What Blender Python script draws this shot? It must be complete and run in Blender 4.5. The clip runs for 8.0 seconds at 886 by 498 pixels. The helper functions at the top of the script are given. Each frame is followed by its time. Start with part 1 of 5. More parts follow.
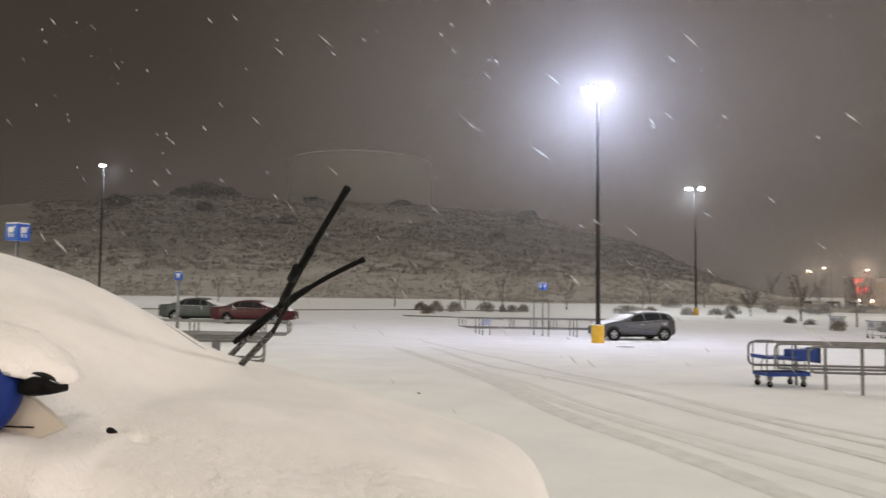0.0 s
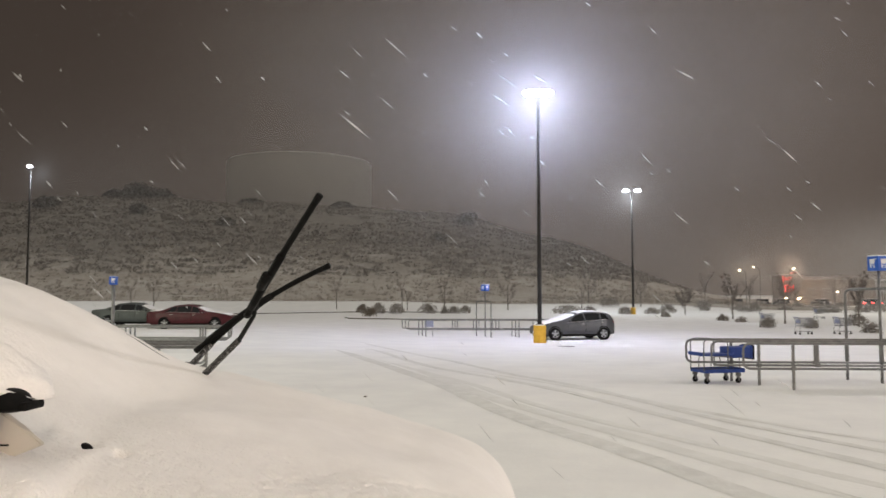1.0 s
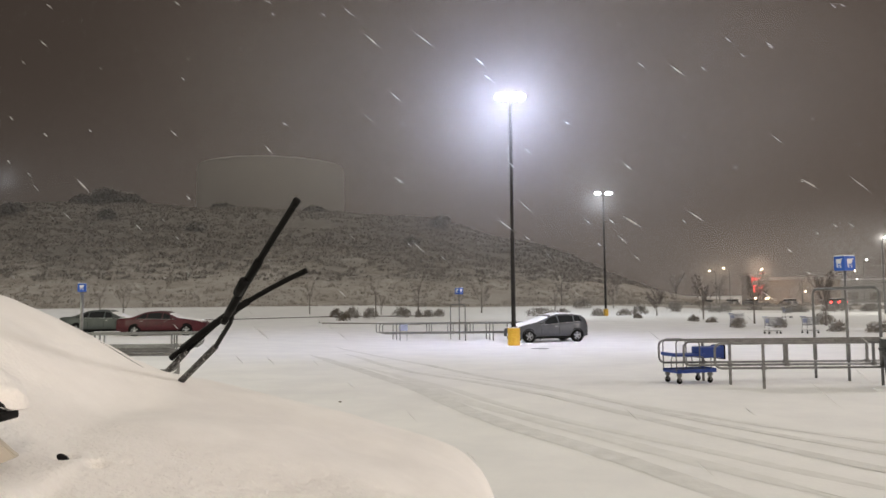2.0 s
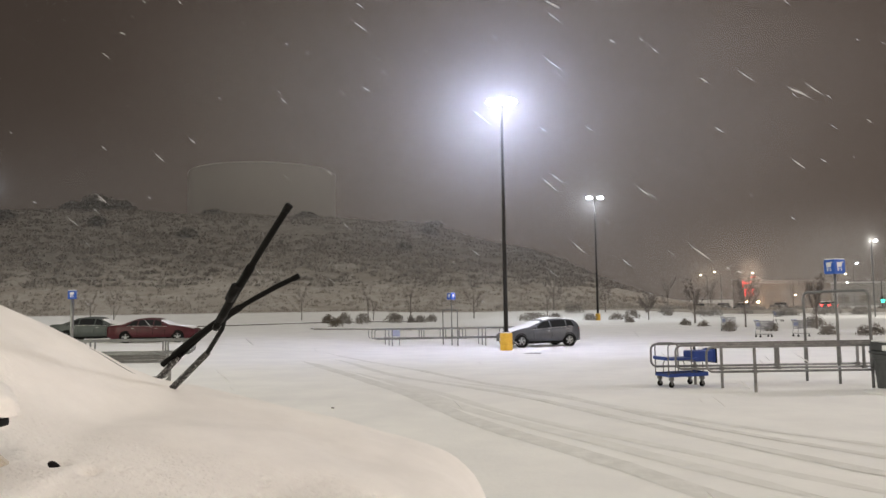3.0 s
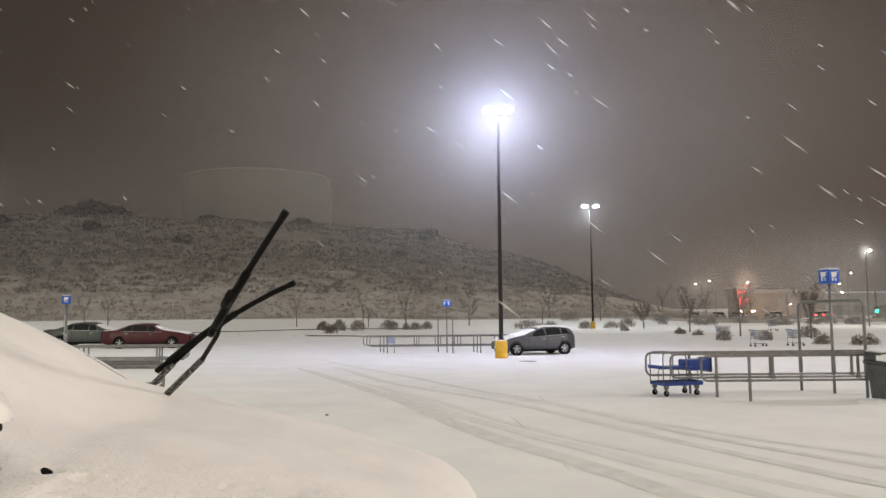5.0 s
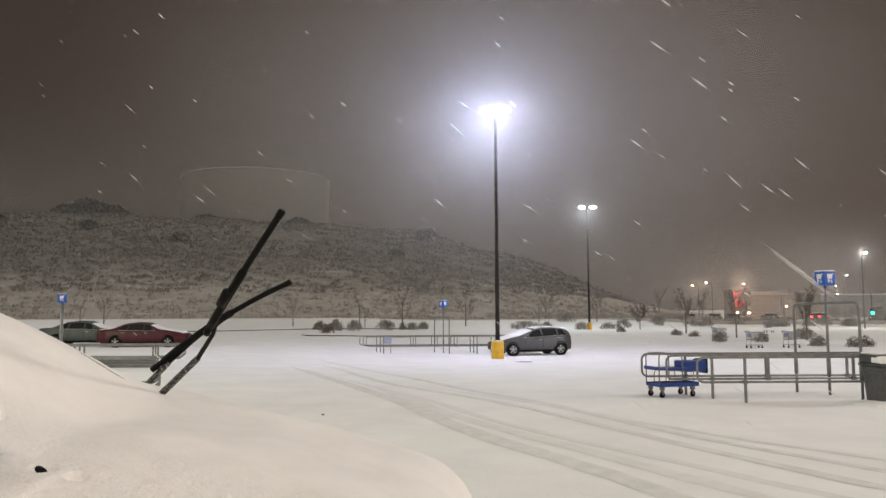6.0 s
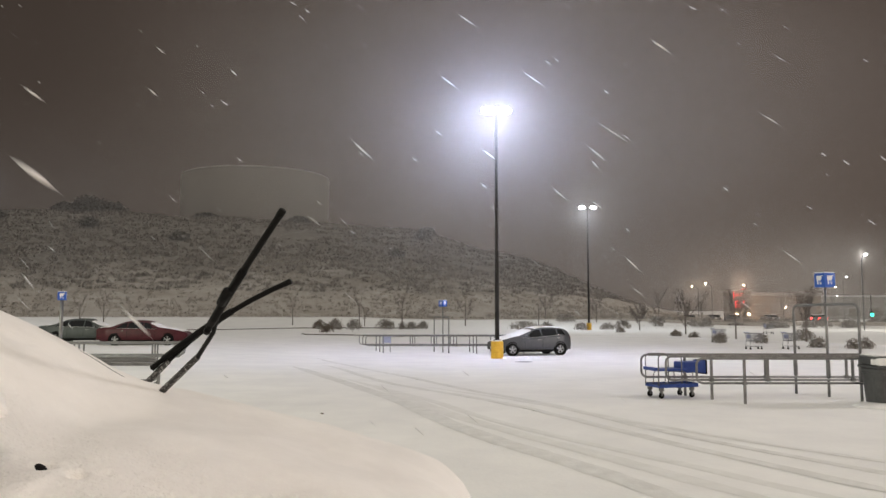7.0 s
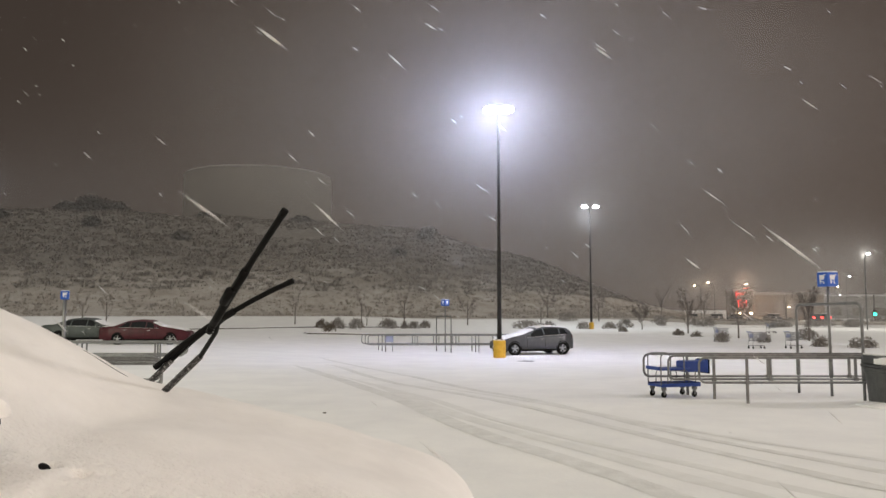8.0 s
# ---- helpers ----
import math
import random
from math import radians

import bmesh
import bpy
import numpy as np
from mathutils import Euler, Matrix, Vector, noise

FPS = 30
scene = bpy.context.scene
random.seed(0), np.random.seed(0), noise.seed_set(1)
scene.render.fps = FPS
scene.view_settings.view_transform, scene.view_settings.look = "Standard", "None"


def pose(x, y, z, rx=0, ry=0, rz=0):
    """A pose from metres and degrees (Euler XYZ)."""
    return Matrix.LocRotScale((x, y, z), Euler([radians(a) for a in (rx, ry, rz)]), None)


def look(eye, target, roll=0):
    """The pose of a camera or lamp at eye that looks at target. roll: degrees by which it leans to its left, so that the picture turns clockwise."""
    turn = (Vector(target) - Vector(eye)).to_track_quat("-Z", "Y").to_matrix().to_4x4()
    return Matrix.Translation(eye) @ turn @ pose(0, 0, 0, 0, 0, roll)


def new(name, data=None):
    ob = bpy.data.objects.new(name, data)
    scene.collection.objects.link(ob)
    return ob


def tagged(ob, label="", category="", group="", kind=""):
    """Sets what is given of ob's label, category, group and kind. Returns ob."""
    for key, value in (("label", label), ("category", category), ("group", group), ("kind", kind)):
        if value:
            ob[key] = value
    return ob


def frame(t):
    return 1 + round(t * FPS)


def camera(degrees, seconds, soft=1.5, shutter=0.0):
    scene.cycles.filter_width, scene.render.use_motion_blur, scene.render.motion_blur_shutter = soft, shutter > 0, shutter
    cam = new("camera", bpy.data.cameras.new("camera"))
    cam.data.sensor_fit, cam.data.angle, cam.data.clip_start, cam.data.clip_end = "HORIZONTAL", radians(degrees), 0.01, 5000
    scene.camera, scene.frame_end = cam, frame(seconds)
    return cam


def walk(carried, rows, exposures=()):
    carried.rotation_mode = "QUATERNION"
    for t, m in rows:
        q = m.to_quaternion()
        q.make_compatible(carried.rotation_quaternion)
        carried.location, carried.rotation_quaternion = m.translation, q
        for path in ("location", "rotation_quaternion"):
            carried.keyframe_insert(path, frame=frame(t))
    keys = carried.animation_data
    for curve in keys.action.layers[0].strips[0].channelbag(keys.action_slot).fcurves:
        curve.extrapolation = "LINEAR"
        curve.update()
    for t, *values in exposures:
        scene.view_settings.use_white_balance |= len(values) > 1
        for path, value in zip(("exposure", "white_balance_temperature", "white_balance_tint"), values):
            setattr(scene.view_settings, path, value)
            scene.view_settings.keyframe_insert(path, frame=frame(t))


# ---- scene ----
cam = camera(60.4, 8.0, shutter=0.8)
PATH = [
    (0, (0.102, 0.027, 1.836), (-0.156, 2.007, 1.951), 0.6),
    (0.5, (0.05, 0.018, 1.843), (-0.115, 2.008, 1.958), 0.5),
    (1, (0.018, 0.003, 1.849), (-0.086, 1.997, 1.969), 0.0),
    (1.5, (0.005, 0.003, 1.849), (-0.057, 1.998, 1.974), -0.3),
    (2, (0.003, 0.003, 1.85), (-0.031, 1.998, 1.979), -0.6),
    (3.5, (0.003, -0.002, 1.848), (-0.008, 1.993, 1.998), -0.9),
    (4, (0.003, -0.003, 1.85), (-0.007, 1.991, 2.006), -0.8),
    (4.5, (0.0, 0.0, 1.85), (-0.006, 1.994, 2.01), -0.7),
    (6, (0.003, -0.001, 1.849), (0.01, 1.992, 2.011), -0.3),
    (6.5, (0.003, -0.005, 1.85), (0.011, 1.988, 2.012), -0.2),
    (7, (0.002, -0.003, 1.85), (0.009, 1.991, 2.011), 0.0),
    (7.5, (0.003, -0.003, 1.851), (0.007, 1.99, 2.011), 0.0),
    (8, (0.002, -0.005, 1.851), (0.003, 1.989, 2.01), -0.0),
]
walk(cam, [(t, look(eye, target, roll)) for t, eye, target, roll in PATH])


# ---- light ----
world = bpy.data.worlds.new("night_sky")
scene.world = world
world.use_nodes = True
wn, wl = world.node_tree.nodes, world.node_tree.links
wn.clear()
w_out = wn.new("ShaderNodeOutputWorld")
w_bg = wn.new("ShaderNodeBackground")
w_co = wn.new("ShaderNodeTexCoord")
w_sep = wn.new("ShaderNodeSeparateXYZ")
w_ramp = wn.new("ShaderNodeValToRGB")
w_noise = wn.new("ShaderNodeTexNoise")
w_noise.inputs["Scale"].default_value = 1.6
w_noise.inputs["Detail"].default_value = 3
w_mix = wn.new("ShaderNodeMix")
w_mix.data_type, w_mix.blend_type = "RGBA", "MULTIPLY"
w_mix.inputs[0].default_value = 0.25
els = w_ramp.color_ramp.elements
els[0].position, els[0].color = 0.0, (0.085, 0.0665, 0.0545, 1)
els[1].position, els[1].color = 0.45, (0.057, 0.0425, 0.0345, 1)
for at, tone in ((0.62, (0.112, 0.102, 0.088, 1)), (0.8, (0.625, 0.582, 0.515, 1)), (1.0, (0.85, 0.792, 0.70, 1))):
    e = els.new(at)
    e.color = tone
wl.new(w_co.outputs["Generated"], w_sep.inputs[0])
wl.new(w_co.outputs["Generated"], w_noise.inputs["Vector"])
wl.new(w_sep.outputs["Z"], w_ramp.inputs[0])
wl.new(w_ramp.outputs[0], w_mix.inputs[6])
wl.new(w_noise.outputs["Fac"], w_mix.inputs[7])
w_side = wn.new("ShaderNodeMapRange")
w_side.interpolation_type = "SMOOTHSTEP"
w_side.inputs[1].default_value, w_side.inputs[2].default_value = -0.55, 0.10
w_side.inputs[3].default_value, w_side.inputs[4].default_value = 0.85, 1.32
w_scale = wn.new("ShaderNodeVectorMath")
w_scale.operation = "SCALE"
wl.new(w_sep.outputs["X"], w_side.inputs[0])
wl.new(w_mix.outputs[2], w_scale.inputs[0])
wl.new(w_side.outputs[0], w_scale.inputs["Scale"])
wl.new(w_scale.outputs[0], w_bg.inputs["Color"])
wl.new(w_bg.outputs[0], w_out.inputs["Surface"])
w_bg.inputs["Strength"].default_value = 1.0


def lamp(name, place, watts, colour, size=0.25):
    d = bpy.data.lights.new(name, "POINT")
    d.energy, d.color = watts, colour
    d.shadow_soft_size = size
    ob = new(name, d)
    ob.matrix_world = pose(*place)
    return ob


COOL = (0.86, 0.92, 1.0)
WARM = (1.0, 0.80, 0.65)
NEUTRAL = (1.0, 0.95, 0.86)
lamp("lot_and_fill_light", (2.43, 37.9, 12.05), 2250, (0.70, 0.735, 1.0))
lamp("lot_and_fill_light", (3.33, 37.9, 12.05), 2250, (0.70, 0.735, 1.0))
lamp("lot_and_fill_light", (18.1, 93.9, 14.2), 5000, COOL, 0.5)
lamp("lot_and_fill_light", (-58.4, 95.9, 17.9), 2000, COOL, 0.5)
# the next lamp post of the row, beside the cart returns
lamp("lot_and_fill_light", (36.0, 15.0, 11.5), 17000, (1.0, 0.91, 0.87), 2.4)
# two unseen fill lamps added left of the view and behind the camera
lamp("lot_and_fill_light", (-34.0, 12.0, 11.5), 18000, (1.0, 1.0, 0.80), 1.6)
lamp("lot_and_fill_light", (4.0, -9.0, 11.5), 1100, WARM, 0.5)
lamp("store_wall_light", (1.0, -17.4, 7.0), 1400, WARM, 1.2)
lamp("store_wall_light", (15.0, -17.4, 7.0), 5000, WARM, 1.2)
lamp("lot_and_fill_light", (50.5, 91.0, 8.4), 1900, NEUTRAL, 0.4)
lamp("street_light", (62.0, 152.0, 9.0), 5500, (1.0, 0.68, 0.47), 0.5)


# ---- materials ----
def material(name, colour, rough=0.6, metal=0.0, second=None, scale=8.0, detail=4.0, bump=0.0, bump_scale=40.0, fine=None, emit=None, strength=0.0, spread=(0.35, 0.65), coat=0.0, stretch=None, subsurf=0.0, island=0.0, spec=0.5):
    m = bpy.data.materials.new(name)
    m.use_nodes = True
    nt = m.node_tree
    b = nt.nodes["Principled BSDF"]
    b.inputs["Base Color"].default_value = (*colour, 1)
    b.inputs["Roughness"].default_value = rough
    b.inputs["Metallic"].default_value = metal
    b.inputs["Specular IOR Level"].default_value = spec
    b.inputs["Coat Weight"].default_value = coat
    b.inputs["Subsurface Weight"].default_value = subsurf
    co = nt.nodes.new("ShaderNodeTexCoord")
    source = co.outputs["Object"]
    if stretch:
        mp = nt.nodes.new("ShaderNodeMapping")
        mp.inputs["Scale"].default_value = stretch
        nt.links.new(source, mp.inputs["Vector"])
        source = mp.outputs[0]
    colour_out = None
    if second:
        n = nt.nodes.new("ShaderNodeTexNoise")
        n.inputs["Scale"].default_value, n.inputs["Detail"].default_value = scale, detail
        n.inputs["Roughness"].default_value = 0.65
        nt.links.new(source, n.inputs["Vector"])
        r = nt.nodes.new("ShaderNodeValToRGB")
        r.color_ramp.elements[0].position, r.color_ramp.elements[0].color = spread[0], (*colour, 1)
        r.color_ramp.elements[1].position, r.color_ramp.elements[1].color = spread[1], (*second, 1)
        nt.links.new(n.outputs["Fac"], r.inputs[0])
        colour_out = r.outputs[0]
        rr = nt.nodes.new("ShaderNodeMapRange")
        rr.inputs[3].default_value, rr.inputs[4].default_value = max(0.03, rough - 0.12), min(1, rough + 0.12)
        nt.links.new(n.outputs["Fac"], rr.inputs[0])
        nt.links.new(rr.outputs[0], b.inputs["Roughness"])
    if fine and colour_out:
        n2 = nt.nodes.new("ShaderNodeTexNoise")
        n2.inputs["Scale"].default_value, n2.inputs["Detail"].default_value = fine[0], 3
        nt.links.new(source, n2.inputs["Vector"])
        mx = nt.nodes.new("ShaderNodeMix")
        mx.data_type, mx.blend_type = "RGBA", "OVERLAY"
        mx.inputs[0].default_value = fine[1]
        nt.links.new(colour_out, mx.inputs[6])
        nt.links.new(n2.outputs["Fac"], mx.inputs[7])
        colour_out = mx.outputs[2]
    if island:
        g = nt.nodes.new("ShaderNodeNewGeometry")
        hs = nt.nodes.new("ShaderNodeHueSaturation")
        mr = nt.nodes.new("ShaderNodeMapRange")
        mr.inputs[3].default_value, mr.inputs[4].default_value = 1 - island, 1 + island
        nt.links.new(g.outputs["Random Per Island"], mr.inputs[0])
        nt.links.new(mr.outputs[0], hs.inputs["Value"])
        if colour_out:
            nt.links.new(colour_out, hs.inputs["Color"])
        else:
            hs.inputs["Color"].default_value = (*colour, 1)
        colour_out = hs.outputs[0]
    if colour_out:
        nt.links.new(colour_out, b.inputs["Base Color"])
    if bump:
        nb = nt.nodes.new("ShaderNodeTexNoise")
        nb.inputs["Scale"].default_value, nb.inputs["Detail"].default_value = bump_scale, 4
        nt.links.new(source, nb.inputs["Vector"])
        bp = nt.nodes.new("ShaderNodeBump")
        bp.inputs["Strength"].default_value, bp.inputs["Distance"].default_value = bump, 0.02
        nt.links.new(nb.outputs["Fac"], bp.inputs["Height"])
        nt.links.new(bp.outputs[0], b.inputs["Normal"])
    if emit:
        b.inputs["Emission Color"].default_value = (*emit, 1)
        b.inputs["Emission Strength"].default_value = strength
    return m


M = {}
M["snow"] = material("snow_ground", (0.80, 0.80, 0.80), 0.75, second=(0.88, 0.88, 0.87), scale=0.6, detail=6, bump=0.25, bump_scale=14, fine=(30, 0.08))
M["snow_soft"] = material("snow_fresh", (0.84, 0.83, 0.81), 0.7, second=(0.90, 0.89, 0.87), scale=5, detail=5, bump=0.30, bump_scale=75, fine=(160, 0.06))
M["snow_cap"] = material("snow_cap", (0.82, 0.82, 0.83), 0.75, second=(0.90, 0.90, 0.90), scale=6, bump=0.2, bump_scale=30)
M["track"] = material("packed_snow", (0.66, 0.66, 0.645), 0.7, second=(0.78, 0.78, 0.77), scale=3.0, detail=7, bump=0.35, bump_scale=25, fine=(40, 0.15), stretch=(1, 1, 1))
M["track_light"] = material("lightly_packed_snow", (0.72, 0.72, 0.705), 0.7, second=(0.80, 0.80, 0.79), scale=2.4, detail=7, bump=0.3, bump_scale=20)
M["asphalt"] = material("wet_asphalt", (0.05, 0.05, 0.055), 0.5, second=(0.16, 0.16, 0.17), scale=9, bump=0.3)
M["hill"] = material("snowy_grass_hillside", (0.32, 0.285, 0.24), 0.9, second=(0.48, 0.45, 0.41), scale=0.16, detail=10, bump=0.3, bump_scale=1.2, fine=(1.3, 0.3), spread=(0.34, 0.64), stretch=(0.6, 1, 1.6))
# brush and scrub are paled in their base colour to imitate haze
M["brush"] = material("hazed_dry_brush", (0.225, 0.200, 0.172), 0.9, second=(0.29, 0.262, 0.23), scale=2, island=0.25)
M["tuft"] = material("snowy_dry_grass", (0.31, 0.265, 0.21), 0.9, second=(0.48, 0.445, 0.395), scale=1.5, island=0.3)
M["scrub"] = material("hazed_scrub", (0.14, 0.125, 0.11), 0.9, second=(0.20, 0.185, 0.165), scale=0.8, island=0.4)
M["bark"] = material("bark", (0.14, 0.12, 0.105), 0.9, second=(0.23, 0.205, 0.185), scale=10, bump=0.4)
M["leaf"] = material("shrub_twigs", (0.19, 0.17, 0.148), 0.85, second=(0.31, 0.285, 0.255), scale=6, island=0.4)
M["dry_leaf"] = material("dark_dry_leaves", (0.10, 0.08, 0.06), 0.85, second=(0.20, 0.165, 0.13), scale=4, island=0.5)
M["steel"] = material("galvanised_steel", (0.15, 0.15, 0.152), 0.45, 0.45, second=(0.25, 0.25, 0.25), scale=7, detail=6, fine=(60, 0.3), bump=0.05)
M["pole"] = material("dark_pole_paint", (0.020, 0.019, 0.019), 0.6, 0.0, second=(0.035, 0.032, 0.03), scale=3, fine=(40, 0.3), spec=0.2)
M["yellow"] = material("yellow_painted_concrete", (0.70, 0.40, 0.035), 0.65, second=(0.80, 0.50, 0.06), scale=4, detail=8, bump=0.3, bump_scale=30, fine=(25, 0.4))
M["blue"] = material("blue_plastic", (0.012, 0.044, 0.23), 0.45, second=(0.017, 0.058, 0.28), scale=5, fine=(40, 0.2))
M["blue_sign"] = material("blue_sign", (0.011, 0.085, 0.46), 0.45, second=(0.016, 0.105, 0.52), scale=4)
M["white"] = material("white_paint", (0.80, 0.80, 0.80), 0.5, second=(0.70, 0.72, 0.74), scale=12)
M["rubber"] = material("black_rubber", (0.006, 0.006, 0.006), 0.65, second=(0.010, 0.010, 0.010), scale=20, bump=0.15, bump_scale=120, spec=0.06)
M["black"] = material("black_plastic", (0.005, 0.005, 0.005), 0.5, second=(0.009, 0.009, 0.009), scale=15, bump=0.1, spec=0.06)
M["arm"] = material("wiper_arm_frosted", (0.013, 0.013, 0.013), 0.45, second=(0.42, 0.42, 0.42), scale=130, detail=6, spread=(0.52, 0.68), bump=0.3, bump_scale=80)
M["bin"] = material("dark_grey_plastic", (0.045, 0.047, 0.05), 0.5, second=(0.075, 0.078, 0.08), scale=5, fine=(30, 0.3), bump=0.1)
M["glass"] = material("dark_car_glass", (0.010, 0.011, 0.012), 0.08, spec=0.3)
M["chrome"] = material("chrome", (0.6, 0.6, 0.6), 0.2, 1.0)
M["rim"] = material("alloy_rim", (0.30, 0.31, 0.32), 0.4, 0.4, second=(0.42, 0.42, 0.42), scale=12)
M["paint_grey"] = material("grey_car_paint", (0.048, 0.051, 0.056), 0.4, 0.2, second=(0.066, 0.070, 0.076), scale=3, detail=6, coat=0.3)
M["paint_red"] = material("dark_red_car_paint", (0.046, 0.005, 0.009), 0.45, 0.0, second=(0.066, 0.008, 0.013), scale=3, detail=6, spec=0.3)
M["paint_green"] = material("grey_green_car_paint", (0.042, 0.050, 0.048), 0.55, 0.1, second=(0.060, 0.069, 0.066), scale=3, detail=6, coat=0.0)
M["paint_cream"] = material("cream_van_paint", (0.62, 0.58, 0.50), 0.35, 0.0, second=(0.68, 0.63, 0.55), scale=3, detail=5, coat=0.5)
M["mirror_blue"] = material("deep_blue_mirror_shell", (0.006, 0.022, 0.15), 0.55, 0.0, second=(0.009, 0.03, 0.19), scale=4, coat=0.0, spec=0.2)
M["red_lens"] = material("red_lens", (0.30, 0.01, 0.01), 0.25, coat=0.4)
M["clear_lens"] = material("headlight_lens", (0.55, 0.56, 0.58), 0.15, coat=0.5)
M["stucco"] = material("tan_stucco", (0.25, 0.20, 0.155), 0.85, second=(0.31, 0.255, 0.20), scale=0.4, detail=6, bump=0.3)
M["concrete"] = material("concrete_wall", (0.34, 0.33, 0.31), 0.85, second=(0.45, 0.44, 0.41), scale=0.5, detail=8, bump=0.3)
M["tank"] = material("pale_tank_steel", (0.36, 0.33, 0.30), 0.8, second=(0.40, 0.368, 0.335), scale=0.08, detail=5)
M["led"] = material("lamp_glow", (0.9, 0.9, 0.9), 0.4, emit=(0.92, 0.96, 1.0), strength=60)
M["led_far"] = material("lamp_glow_far", (0.9, 0.9, 0.9), 0.4, emit=(0.97, 0.97, 1.0), strength=30)
M["sodium"] = material("street_lamp_glow", (0.9, 0.8, 0.6), 0.4, emit=(1.0, 0.72, 0.42), strength=26)
M["neon"] = material("red_neon", (0.5, 0.02, 0.02), 0.4, emit=(1.0, 0.022, 0.015), strength=2.6)
M["tail"] = material("tail_light_glow", (0.5, 0.02, 0.02), 0.4, emit=(1.0, 0.04, 0.035), strength=9)
M["green_light"] = material("green_signal_glow", (0.02, 0.5, 0.3), 0.4, emit=(0.03, 0.9, 0.55), strength=6)
M["wire"] = material("bright_wire", (0.19, 0.19, 0.195), 0.45, 0.3, second=(0.28, 0.28, 0.285), scale=9)
M["pale_blue"] = material("faded_blue_plastic", (0.30, 0.33, 0.50), 0.5, second=(0.38, 0.41, 0.56), scale=8)
M["kerb"] = material("dark_kerb_concrete", (0.10, 0.085, 0.07), 0.85, second=(0.17, 0.15, 0.13), scale=1.5, detail=6)
M["fine_flake"] = material("fine_snow", (0.33, 0.33, 0.33), 0.9)
M["dim_window"] = material("dim_window", (0.20, 0.17, 0.145), 0.3, second=(0.26, 0.22, 0.185), scale=1.0)
M["flake"] = material("snowflake", (0.74, 0.74, 0.75), 0.8)


def haze_material(name, cover):
    """Sheet standing in for snow haze: mostly clear, a little of it pale and lit by any lamp, thinning out to its rim.
    """
    m = bpy.data.materials.new(name)
    m.use_nodes = True
    nt = m.node_tree
    nt.nodes.clear()
    out = nt.nodes.new("ShaderNodeOutputMaterial")
    mix = nt.nodes.new("ShaderNodeMixShader")
    both = nt.nodes.new("ShaderNodeMixShader")
    both.inputs[0].default_value = 0.4
    clear = nt.nodes.new("ShaderNodeBsdfTransparent")
    front = nt.nodes.new("ShaderNodeBsdfDiffuse")
    through_snow = nt.nodes.new("ShaderNodeBsdfTranslucent")
    for b in (front, through_snow):
        b.inputs["Color"].default_value = (0.86, 0.86, 0.87, 1)
    co = nt.nodes.new("ShaderNodeTexCoord")
    far = nt.nodes.new("ShaderNodeVectorMath")
    far.operation = "LENGTH"
    fade = nt.nodes.new("ShaderNodeMapRange")
    fade.interpolation_type = "SMOOTHERSTEP"
    fade.inputs[1].default_value, fade.inputs[2].default_value = 0.05, 1.0
    fade.inputs[3].default_value, fade.inputs[4].default_value = cover, 0.0
    drift = nt.nodes.new("ShaderNodeTexNoise")
    drift.inputs["Scale"].default_value, drift.inputs["Detail"].default_value = 2.2, 3
    wisp = nt.nodes.new("ShaderNodeMapRange")
    wisp.inputs[3].default_value, wisp.inputs[4].default_value = 0.55, 1.45
    mul = nt.nodes.new("ShaderNodeMath")
    mul.operation = "MULTIPLY"
    nt.links.new(co.outputs["Object"], far.inputs[0])
    nt.links.new(co.outputs["Object"], drift.inputs["Vector"])
    nt.links.new(far.outputs["Value"], fade.inputs[0])
    nt.links.new(drift.outputs["Fac"], wisp.inputs[0])
    nt.links.new(fade.outputs[0], mul.inputs[0])
    nt.links.new(wisp.outputs[0], mul.inputs[1])
    nt.links.new(front.outputs[0], both.inputs[1])
    nt.links.new(through_snow.outputs[0], both.inputs[2])
    nt.links.new(mul.outputs[0], mix.inputs[0])
    nt.links.new(clear.outputs[0], mix.inputs[1])
    nt.links.new(both.outputs[0], mix.inputs[2])
    nt.links.new(mix.outputs[0], out.inputs["Surface"])
    return m


